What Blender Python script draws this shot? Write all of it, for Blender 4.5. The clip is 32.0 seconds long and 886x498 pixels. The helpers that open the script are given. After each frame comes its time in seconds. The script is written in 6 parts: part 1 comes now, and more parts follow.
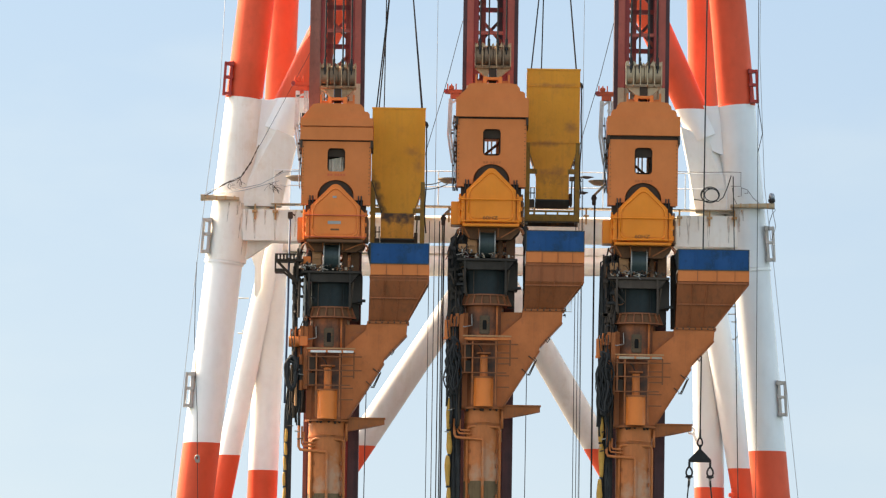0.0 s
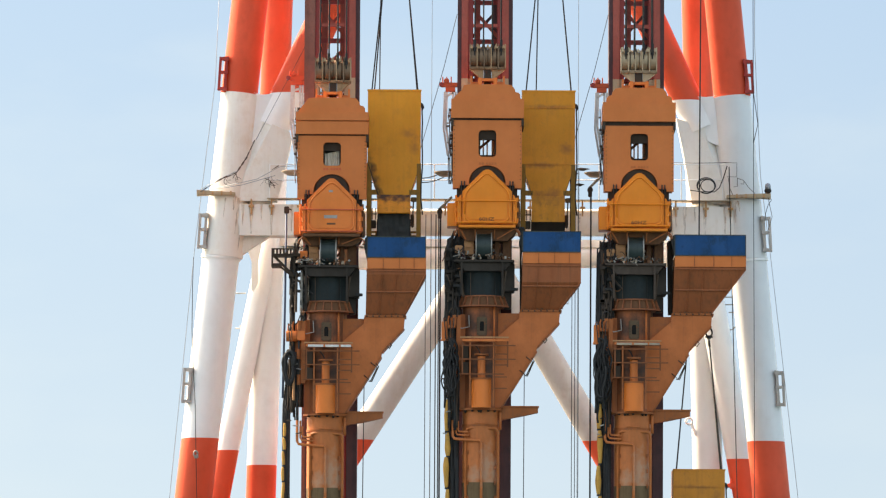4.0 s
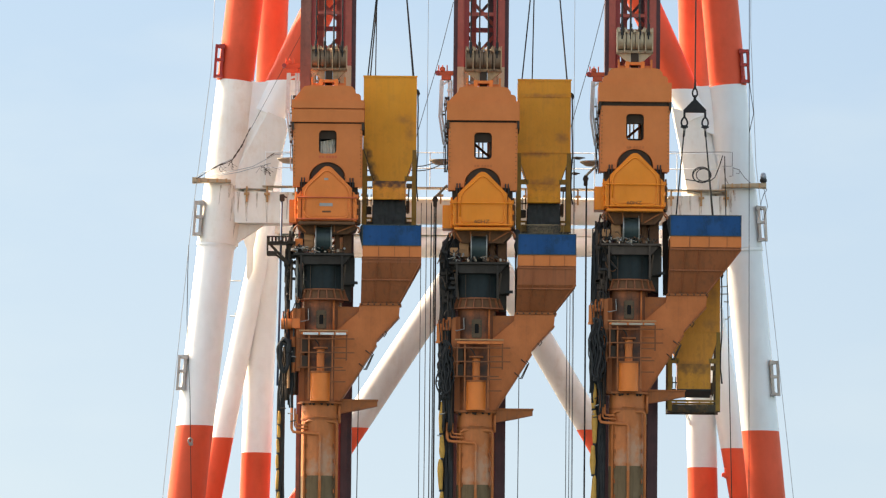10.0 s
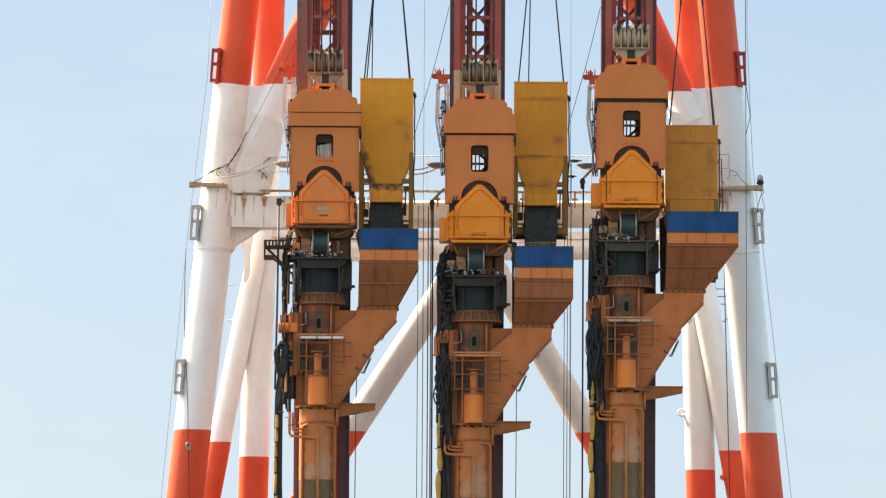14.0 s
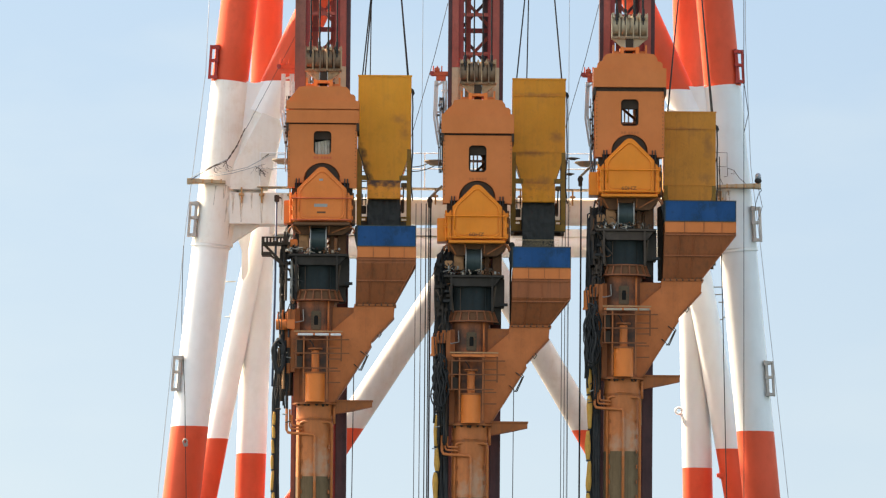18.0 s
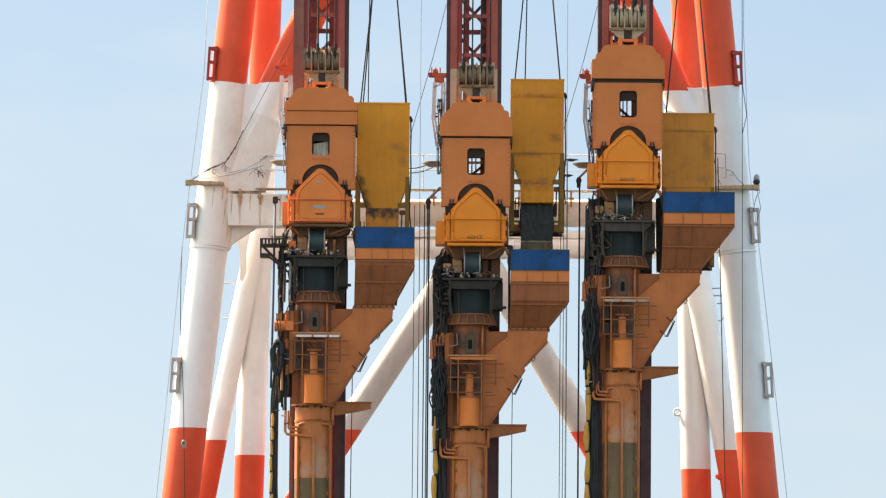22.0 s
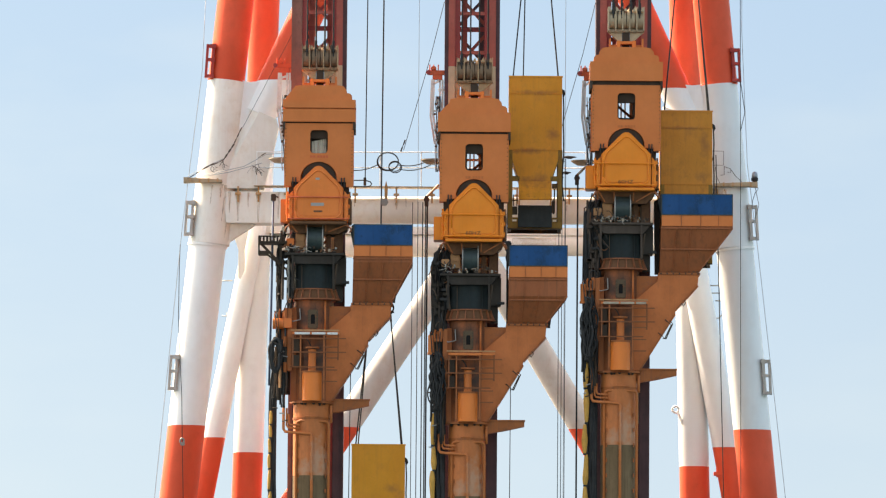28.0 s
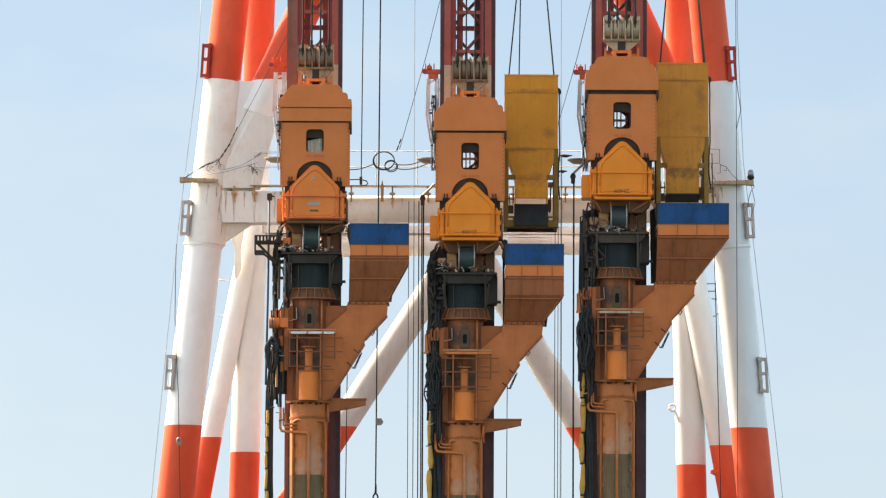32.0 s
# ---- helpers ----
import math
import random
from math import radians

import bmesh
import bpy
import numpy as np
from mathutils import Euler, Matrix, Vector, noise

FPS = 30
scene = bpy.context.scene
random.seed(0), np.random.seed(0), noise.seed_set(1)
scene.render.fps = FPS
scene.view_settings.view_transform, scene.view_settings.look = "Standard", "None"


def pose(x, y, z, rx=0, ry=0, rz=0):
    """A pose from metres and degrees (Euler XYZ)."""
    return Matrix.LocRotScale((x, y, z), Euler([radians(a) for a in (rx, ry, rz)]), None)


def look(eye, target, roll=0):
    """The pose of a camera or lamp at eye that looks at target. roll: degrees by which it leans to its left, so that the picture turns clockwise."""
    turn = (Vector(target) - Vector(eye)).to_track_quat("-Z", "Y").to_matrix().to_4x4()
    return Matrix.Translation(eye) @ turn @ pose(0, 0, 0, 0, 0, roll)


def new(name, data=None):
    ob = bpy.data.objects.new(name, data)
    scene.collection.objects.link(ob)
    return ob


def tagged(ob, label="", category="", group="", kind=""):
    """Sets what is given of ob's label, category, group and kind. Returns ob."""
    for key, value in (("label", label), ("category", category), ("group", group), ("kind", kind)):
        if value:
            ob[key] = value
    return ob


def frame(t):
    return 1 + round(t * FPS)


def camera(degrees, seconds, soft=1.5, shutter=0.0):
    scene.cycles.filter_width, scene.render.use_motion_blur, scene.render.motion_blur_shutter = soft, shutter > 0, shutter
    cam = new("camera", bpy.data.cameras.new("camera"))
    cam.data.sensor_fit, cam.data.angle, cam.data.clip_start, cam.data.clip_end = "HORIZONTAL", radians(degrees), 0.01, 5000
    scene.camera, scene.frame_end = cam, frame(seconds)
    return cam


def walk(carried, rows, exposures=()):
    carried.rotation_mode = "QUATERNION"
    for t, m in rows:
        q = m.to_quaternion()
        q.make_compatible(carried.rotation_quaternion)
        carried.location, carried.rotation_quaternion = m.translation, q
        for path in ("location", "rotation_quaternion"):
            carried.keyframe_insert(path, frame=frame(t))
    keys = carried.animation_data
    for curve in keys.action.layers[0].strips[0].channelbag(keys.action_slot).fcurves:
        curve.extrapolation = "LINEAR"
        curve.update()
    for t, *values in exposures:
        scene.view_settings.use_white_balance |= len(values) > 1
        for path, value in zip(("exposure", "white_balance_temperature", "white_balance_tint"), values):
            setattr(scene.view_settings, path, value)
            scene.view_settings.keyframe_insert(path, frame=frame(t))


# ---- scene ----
# ---- camera: stands far off, hand-turned ----
cam = camera(8.5, 32.0, soft=1.25)
EYE = (0, -211, 12)
# seconds, turn to the right, tilt up, lean (degrees)
TURNS = [
    (0, 0.0004, 4.9987, 0.869), (0.5, 0.0104, 5.0038, 0.783), (1, 0.0129, 5.0043, 0.671), (1.5, 0.0033, 4.9950, 0.541),
    (2, 0.0106, 4.9561, 0.441), (2.5, 0.0175, 4.9335, 0.440), (3, 0.0259, 4.9343, 0.452), (3.5, 0.0304, 4.9291, 0.322),
    (5.5, 0.0501, 4.9592, 0.353), (6, 0.0478, 4.9420, 0.289), (6.5, 0.0418, 4.9254, 0.239), (7, 0.0501, 4.9324, 0.435),
    (7.5, 0.0592, 4.9295, 0.401), (8, 0.0708, 4.8784, 0.320), (8.5, 0.0711, 4.7941, 0.240), (9, 0.0805, 4.8176, 0.457),
    (9.5, 0.0798, 4.8197, 0.507), (10, 0.0799, 4.8218, 0.547), (10.5, 0.0831, 4.8178, 0.657), (11, 0.0936, 4.8336, 0.707),
    (11.5, 0.0882, 4.8279, 0.580), (12, 0.0957, 4.8295, 0.524), (12.5, 0.0968, 4.8360, 0.511), (13, 0.0990, 4.8489, 0.583),
    (13.5, 0.0999, 4.8539, 0.458), (14, 0.1074, 4.8544, 0.324), (14.5, 0.1044, 4.8623, 0.430), (16.5, 0.1112, 4.8305, 0.251),
    (17, 0.1112, 4.8252, 0.230), (17.5, 0.1213, 4.8247, 0.419), (18, 0.1303, 4.8284, 0.497), (18.5, 0.1373, 4.8270, 0.465),
    (19, 0.1306, 4.8248, 0.397), (19.5, 0.1213, 4.8187, 0.459), (20, 0.1207, 4.8283, 0.495), (20.5, 0.1287, 4.8312, 0.471),
    (21, 0.1351, 4.8336, 0.558), (21.5, 0.1424, 4.8362, 0.450), (22, 0.1446, 4.8424, 0.452), (22.5, 0.1455, 4.8369, 0.492),
    (23, 0.1403, 4.8299, 0.541), (23.5, 0.1405, 4.8320, 0.593), (24, 0.1386, 4.8309, 0.441), (24.5, 0.1436, 4.8196, 0.459),
    (25, 0.1541, 4.8198, 0.497), (25.5, 0.1571, 4.8318, 0.596), (27.5, 0.1624, 4.8219, 0.517), (28, 0.1623, 4.8175, 0.434),
    (28.5, 0.1667, 4.8041, 0.326), (29, 0.1690, 4.7973, 0.303), (29.5, 0.1766, 4.7966, 0.298), (30, 0.1811, 4.7988, 0.302),
    (30.5, 0.1842, 4.7973, 0.333), (31, 0.1896, 4.7994, 0.358), (31.5, 0.1916, 4.8057, 0.362), (32, 0.1984, 4.8074, 0.255),
]


def turned(yaw, pitch, lean):
    return Matrix.Translation(EYE) @ pose(0, 0, 0, 0, 0, -yaw) @ pose(0, 0, 0, 90 + pitch) @ pose(0, 0, 0, 0, 0, lean)


walk(cam, [(t, turned(a, b, c)) for t, a, b, c in TURNS], [(0, 1.9, 8500, 10), (32, 1.9, 8500, 10)])

# ---- daylight ----
SUN_AZ, SUN_EL = radians(-58), radians(44)
world = bpy.data.worlds.new("sky")
scene.world = world
world.use_nodes = True
wn = world.node_tree
sky = wn.nodes.new("ShaderNodeTexSky")
sky.sky_type, sky.sun_disc = "NISHITA", False
sky.sun_elevation, sky.sun_rotation = SUN_EL, SUN_AZ
sky.air_density, sky.dust_density, sky.ozone_density = 1.0, 2.5, 1.0
wn.links.new(sky.outputs[0], wn.nodes["Background"].inputs[0])
wn.nodes["Background"].inputs[1].default_value = 0.15
sun = new("sun", bpy.data.lights.new("sun", "SUN"))
sun.data.energy, sun.data.angle, sun.data.color = 3.3, radians(1.0), (1.0, 0.97, 0.92)
to_sun = Vector((math.sin(SUN_AZ) * math.cos(SUN_EL), math.cos(SUN_AZ) * math.cos(SUN_EL), math.sin(SUN_EL)))
sun.matrix_basis = look(to_sun * 100, (0, 0, 0))


# ---- materials ----
def material(name, base, rough=0.5, metal=0.0, stain=None, amount=0.3, streak=0.0, scale=1.0, bump=0.15, tint=0.06, gloss=0.28, specks=0.0):
    """Painted or bare surface: base colour with broad mottling, stains in patches and, where asked, runs down the face and small rust specks."""
    m = bpy.data.materials.new(name)
    m.use_nodes = True
    t = m.node_tree
    b = t.nodes["Principled BSDF"]
    b.inputs["Metallic"].default_value = metal
    b.inputs["Specular IOR Level"].default_value = gloss
    co = t.nodes.new("ShaderNodeTexCoord")

    def tex(sx, sz, detail, rough_=0.6):
        mp = t.nodes.new("ShaderNodeMapping")
        mp.inputs["Scale"].default_value = (sx, sx, sz)
        t.links.new(co.outputs["Object"], mp.inputs[0])
        n = t.nodes.new("ShaderNodeTexNoise")
        n.inputs["Scale"].default_value = 1.0
        n.inputs["Detail"].default_value = detail
        n.inputs["Roughness"].default_value = rough_
        t.links.new(mp.outputs[0], n.inputs["Vector"])
        return n

    def ramp(src, lo, hi):
        r = t.nodes.new("ShaderNodeMapRange")
        r.inputs["From Min"].default_value, r.inputs["From Max"].default_value = lo, hi
        t.links.new(src, r.inputs["Value"])
        return r.outputs[0]

    def mix(fac, a, c):
        x = t.nodes.new("ShaderNodeMix")
        x.data_type = "RGBA"
        for s, v in ((x.inputs[0], fac), (x.inputs[6], a), (x.inputs[7], c)):
            if isinstance(v, (tuple, float, int)):
                s.default_value = v if isinstance(v, (float, int)) else (*v[:3], 1)
            else:
                t.links.new(v, s)
        return x.outputs[2]

    def times(src, k):
        x = t.nodes.new("ShaderNodeMath")
        x.operation = "MULTIPLY"
        x.inputs[1].default_value = k
        t.links.new(src, x.inputs[0])
        return x.outputs[0]

    dark = tuple(c * (1 - 3 * tint) for c in base)
    light = tuple(min(1, c * (1 + 1.5 * tint) + 0.01) for c in base)
    broad = tex(0.9 * scale, 0.6 * scale, 4)
    col = mix(ramp(broad.outputs[0], 0.3, 0.7), dark, light)
    fine = tex(14 * scale, 11 * scale, 5, 0.7)
    if stain:
        patch = tex(2.6 * scale, 2.0 * scale, 7, 0.68)
        col = mix(times(ramp(patch.outputs[0], 0.52, 0.74), amount), col, stain)
        wear = tex(7 * scale, 5 * scale, 8, 0.72)
        col = mix(times(ramp(wear.outputs[0], 0.53, 0.70), amount * 0.55), col, stain)
        if streak:
            run = tex(7 * scale, 0.35 * scale, 5)
            col = mix(times(ramp(run.outputs[0], 0.52, 0.78), streak), col, stain)
    if specks:
        rust = tuple(c * 0.42 + d * 0.45 for c, d in zip(base, (0.20, 0.07, 0.03)))
        dots = tex(7, 4.5, 5, 0.65)
        col = mix(times(ramp(dots.outputs[0], 0.60, 0.78), specks), col, rust)
        drops = tex(26, 4, 3, 0.6)
        col = mix(times(ramp(drops.outputs[0], 0.58, 0.80), specks * 0.6), col, rust)
    t.links.new(col, b.inputs["Base Color"])
    rr = t.nodes.new("ShaderNodeMapRange")
    rr.inputs["To Min"].default_value, rr.inputs["To Max"].default_value = max(0.05, rough - 0.12), min(1, rough + 0.15)
    t.links.new(fine.outputs[0], rr.inputs["Value"])
    t.links.new(rr.outputs[0], b.inputs["Roughness"])
    bp = t.nodes.new("ShaderNodeBump")
    bp.inputs["Strength"].default_value = bump
    bp.inputs["Distance"].default_value = 0.012
    t.links.new(fine.outputs[0], bp.inputs["Height"])
    t.links.new(bp.outputs[0], b.inputs["Normal"])
    return m


def smudge(m, colour, spots, strength=0.6, ragged=2.2):
    """Mixes a colour such as soot into a paint round some places (x, z, width, height) of the thing."""
    t = m.node_tree
    b = t.nodes["Principled BSDF"]
    col = b.inputs["Base Color"].links[0].from_socket
    co = t.nodes.new("ShaderNodeTexCoord")
    n = t.nodes.new("ShaderNodeTexNoise")
    n.inputs["Scale"].default_value, n.inputs["Detail"].default_value = 4, 6
    t.links.new(co.outputs["Object"], n.inputs["Vector"])
    for x, z, w, h in spots:
        mp = t.nodes.new("ShaderNodeMapping")
        mp.inputs["Location"].default_value = (-x / w, 0, -z / h)
        mp.inputs["Scale"].default_value = (1 / w, 0, 1 / h)
        t.links.new(co.outputs["Object"], mp.inputs[0])
        ln = t.nodes.new("ShaderNodeVectorMath")
        ln.operation = "LENGTH"
        t.links.new(mp.outputs[0], ln.inputs[0])
        ad = t.nodes.new("ShaderNodeMath")
        ad.operation = "MULTIPLY_ADD"
        ad.inputs[1].default_value, ad.inputs[2].default_value = ragged, -ragged / 2
        t.links.new(n.outputs[0], ad.inputs[0])
        su = t.nodes.new("ShaderNodeMath")
        t.links.new(ln.outputs["Value"], su.inputs[0])
        t.links.new(ad.outputs[0], su.inputs[1])
        mr = t.nodes.new("ShaderNodeMapRange")
        mr.inputs["From Min"].default_value, mr.inputs["From Max"].default_value, mr.inputs["To Max"].default_value = 1.1, 0.1, strength
        t.links.new(su.outputs[0], mr.inputs["Value"])
        mx = t.nodes.new("ShaderNodeMix")
        mx.data_type = "RGBA"
        t.links.new(mr.outputs[0], mx.inputs[0])
        t.links.new(col, mx.inputs[6])
        mx.inputs[7].default_value = (*colour, 1)
        col = mx.outputs[2]
    t.links.new(col, b.inputs["Base Color"])
    return m


def faded(m):
    """Thin out a stain in patches."""
    t = m.node_tree
    co = t.nodes.new("ShaderNodeTexCoord")
    mp = t.nodes.new("ShaderNodeMapping")
    mp.inputs["Scale"].default_value = (22, 22, 3)
    t.links.new(co.outputs["Object"], mp.inputs[0])
    n = t.nodes.new("ShaderNodeTexNoise")
    n.inputs["Scale"].default_value, n.inputs["Detail"].default_value = 1.0, 4
    t.links.new(mp.outputs[0], n.inputs["Vector"])
    r = t.nodes.new("ShaderNodeMapRange")
    r.inputs["From Min"].default_value, r.inputs["From Max"].default_value, r.inputs["To Max"].default_value = 0.36, 0.68, 0.5
    t.links.new(n.outputs[0], r.inputs["Value"])
    t.links.new(r.outputs[0], t.nodes["Principled BSDF"].inputs["Alpha"])
    return m


RUST = (0.13, 0.055, 0.025)
GRIME = (0.09, 0.06, 0.04)
WHITE = material("white_paint", (0.83, 0.815, 0.785), 0.45, stain=(0.52, 0.45, 0.37), amount=0.16, streak=0.10, scale=0.5, tint=0.035, gloss=0.14)
WEATHERED = material("weathered_white_paint", (0.81, 0.76, 0.69), 0.5, stain=(0.56, 0.40, 0.25), amount=0.34, streak=0.22, scale=0.7, tint=0.04)
RED = material("signal_red_paint", (0.72, 0.094, 0.042), 0.55, stain=(0.42, 0.07, 0.03), amount=0.3, streak=0.1, scale=0.5, gloss=0.12)
DULL_RED = material("mast_red_paint", (0.30, 0.036, 0.032), 0.5, stain=RUST, amount=0.5, streak=0.3)
ROSE = material("faded_mast_red", (0.37, 0.072, 0.048), 0.55, stain=(0.17, 0.05, 0.035), amount=0.6, streak=0.4, specks=0.4)
MAST_DARK = material("mast_dark_rail", (0.080, 0.030, 0.030), 0.55, stain=(0.028, 0.018, 0.018), amount=0.6, streak=0.4)
# Grey stands for white paint in shade on the leg brackets.
BRACKET = material("shaded_white_bracket_paint", (0.50, 0.455, 0.41), 0.55, stain=(0.22, 0.16, 0.11), amount=0.5, streak=0.4, scale=2.0)
GUIDE = material("grimy_guide_paint", (0.66, 0.62, 0.57), 0.55, stain=(0.25, 0.20, 0.15), amount=0.6, streak=0.4, scale=2.5)
# Darker, more neutral white for the right-hand legs, sleeve and strut.
GREY_WHITE = material("grey_white_tone", (0.70, 0.70, 0.685), 0.45, stain=(0.50, 0.45, 0.40), amount=0.14, streak=0.10, scale=0.5, tint=0.03, gloss=0.14)
SOOT = material("sooty_girder_steel", (0.034, 0.026, 0.020), 0.7, stain=(0.06, 0.04, 0.028), amount=0.5, streak=0.4, scale=2.0, gloss=0.15)
# Stained white, darkened to carry the shade on the diagonals.
SHADED_WHITE = material("shaded_white_paint", (0.57, 0.53, 0.49), 0.55, stain=(0.40, 0.30, 0.21), amount=0.4, streak=0.3, scale=0.7, tint=0.05)
BLOCK = material("rusty_block_paint", (0.42, 0.255, 0.135), 0.6, stain=(0.13, 0.065, 0.035), amount=0.8, streak=0.4, scale=3.0, specks=0.6)
PIT = material("oily_brown_girder", (0.064, 0.043, 0.031), 0.65, stain=(0.035, 0.026, 0.02), amount=0.6, streak=0.5, scale=2.0, gloss=0.18)
# Red darkened to hold the shade on the upper leg brackets.
BRACKET_RED = material("shaded_red_bracket_paint", (0.42, 0.042, 0.032), 0.5, stain=(0.16, 0.03, 0.025), amount=0.6, streak=0.4, scale=2.0)
DRUM = material("worn_sheave_steel", (0.24, 0.145, 0.085), 0.6, stain=(0.09, 0.05, 0.03), amount=0.6, streak=0.4, scale=2.0)
RUSTY = material("rusty_rail", (0.24, 0.085, 0.06), 0.65, stain=(0.10, 0.04, 0.028), amount=0.7, streak=0.4, specks=0.9)
ORANGE = material("orange_paint", (0.575, 0.146, 0.030), 0.5, stain=(0.33, 0.10, 0.035), amount=0.16, streak=0.12, tint=0.03, specks=0.10)
ORANGE_WORN = material("worn_orange_paint", (0.36, 0.098, 0.025), 0.55, stain=GRIME, amount=0.65, streak=0.5, gloss=0.2)
AMBER = material("amber_paint", (0.76, 0.200, 0.007), 0.42, stain=(0.40, 0.14, 0.03), amount=0.14, streak=0.16, tint=0.03, specks=0.15)
BRIGHT_ORANGE = material("bright_orange_paint", (0.72, 0.172, 0.026), 0.42, stain=(0.36, 0.11, 0.03), amount=0.2, streak=0.14, tint=0.035, specks=0.2)
YELLOW_A = smudge(material("sooty_yellow_paint", (0.74, 0.284, 0.014), 0.5, stain=(0.40, 0.15, 0.02), amount=0.3, streak=0.22, tint=0.035, specks=0.3), (0.018, 0.014, 0.012),
                  ((-1.0, -2.75, 0.34, 0.5), (-0.92, -3.05, 0.34, 0.55), (-0.74, -3.4, 0.30, 0.5), (-0.62, -3.68, 0.22, 0.35), (-0.3, -3.86, 0.6, 0.13), (0.3, -3.86, 0.6, 0.13)), 0.97, 1.3)
YELLOW_A = smudge(YELLOW_A, (0.20, 0.06, 0.035), ((0.72, -2.0, 0.22, 0.35), (0.45, -1.55, 0.3, 0.25)), 0.4)
YELLOW_B = smudge(material("rusting_yellow_paint", (0.69, 0.256, 0.013), 0.5, stain=(0.38, 0.14, 0.02), amount=0.35, streak=0.25, tint=0.035, specks=0.65), (0.22, 0.07, 0.03),
                  ((0.0, -3.72, 0.6, 0.22), (0.62, -2.05, 0.3, 0.25), (0.1, -0.58, 0.9, 0.10), (-0.2, -2.66, 0.8, 0.12)))
YELLOW_C = smudge(material("weathered_yellow_paint", (0.61, 0.218, 0.022), 0.55, stain=(0.30, 0.11, 0.022), amount=0.45, streak=0.35, tint=0.05, specks=0.8), (0.16, 0.06, 0.03),
                  ((0.0, -3.80, 0.62, 0.16), (0.55, -2.35, 0.35, 0.2), (-0.1, -0.62, 1.0, 0.08), (0.62, -1.2, 0.2, 0.5)), 0.45)
FRAME_YELLOW = material("grimy_frame_paint", (0.30, 0.145, 0.016), 0.6, stain=(0.09, 0.06, 0.025), amount=0.8, streak=0.4, scale=2.0)
NEAR_BLACK = material("near_black_paint", (0.05, 0.035, 0.02), 0.7, stain=(0.3, 0.13, 0.02), amount=0.6)
BLUE = material("blue_panel", (0.002, 0.052, 0.150), 0.5, stain=(0.012, 0.032, 0.048), amount=0.85, streak=0.5, gloss=0.1)
BLACK = material("black_rubber", (0.028, 0.027, 0.026), 0.75, stain=(0.06, 0.050, 0.040), amount=0.6, scale=3.0, gloss=0.18)
RUBBER = material("rubber_apron", (0.034, 0.036, 0.033), 0.8, stain=(0.055, 0.05, 0.045), amount=0.4, streak=0.5, scale=2.0, gloss=0.15)
TAN = material("tan_primer", (0.42, 0.20, 0.085), 0.6, stain=(0.15, 0.07, 0.03), amount=0.6, scale=2.0)
UMBER = material("umber_paint", (0.15, 0.062, 0.026), 0.65, stain=(0.04, 0.025, 0.018), amount=0.6, streak=0.5, gloss=0.15)
DARK = material("greasy_dark_steel", (0.052, 0.035, 0.024), 0.7, stain=(0.055, 0.03, 0.018), amount=0.7, streak=0.3, gloss=0.12)
TEAL = material("dark_green_steel", (0.028, 0.041, 0.037), 0.4, metal=0.2, stain=(0.01, 0.01, 0.01), amount=0.5, streak=0.4)
CHUCK = material("dark_chuck_steel", (0.020, 0.027, 0.027), 0.75, stain=(0.035, 0.028, 0.022), amount=0.6, streak=0.7, scale=2.0, gloss=0.10)
COLLAR = material("oily_collar_paint", (0.27, 0.080, 0.028), 0.6, stain=(0.07, 0.035, 0.02), amount=0.7, streak=0.6, scale=2.0)
STEEL = material("worn_steel", (0.30, 0.28, 0.25), 0.5, metal=0.4, stain=(0.16, 0.12, 0.08), amount=0.5)
CREAM = material("cream_paint", (0.46, 0.335, 0.21), 0.55, stain=(0.17, 0.10, 0.055), amount=0.5, streak=0.3, specks=0.3)
# Grimy orange, darkened further for the shade on the inward-sloping faces.
HOPPER = material("grimy_shaded_hopper_paint", (0.295, 0.077, 0.021), 0.6, stain=(0.12, 0.045, 0.018), amount=0.5, streak=0.75, specks=0.6)
CASING = smudge(material("casing_orange_paint", (0.50, 0.140, 0.036), 0.55, stain=(0.20, 0.075, 0.028), amount=0.5, streak=0.3), (0.40, 0.29, 0.20),
                ((0.02, -7.3, 0.26, 1.0), (-0.42, -7.6, 0.22, 0.6), (0.28, -7.5, 0.14, 0.8)), 0.5)
# Darker spots round the hatch, the upper sides and behind the guard.
HEAD = smudge(material("grimy_head_paint", (0.29, 0.078, 0.023), 0.6, stain=(0.085, 0.038, 0.020), amount=0.9, streak=0.8, scale=1.5), (0.035, 0.024, 0.018),
              ((-0.16, -2.2, 0.42, 0.6), (-0.62, -3.5, 0.52, 1.0), (0.12, -3.7, 0.42, 0.9), (0.45, -2.1, 0.3, 0.5), (-0.6, -2.2, 0.3, 0.8)), 0.85, 1.3)
CHUTE = material("chute_orange_paint", (0.49, 0.125, 0.028), 0.55, stain=(0.26, 0.075, 0.025), amount=0.5, streak=0.35, scale=1.3, specks=0.5)
TRAY = material("weathered_tray", (0.36, 0.28, 0.20), 0.7, stain=RUST, amount=0.5)
RAIL = material("rail_brown_paint", (0.21, 0.068, 0.027), 0.65, stain=GRIME, amount=0.6, gloss=0.1)
GUARD_RED = material("guard_red_paint", (0.55, 0.09, 0.03), 0.5, stain=RUST, amount=0.4)
CANVAS = material("grey_canvas", (0.62, 0.54, 0.43), 0.9, stain=(0.1, 0.09, 0.08), amount=0.5, streak=0.7)
OLIVE = material("rusty_olive_plate", (0.10, 0.070, 0.042), 0.7, stain=(0.20, 0.075, 0.03), amount=0.8, scale=3.0, specks=0.5, gloss=0.1)
HOLLOW_SHADE = material("hollow_shade_paint", (0.010, 0.009, 0.008), 0.9, gloss=0.02)
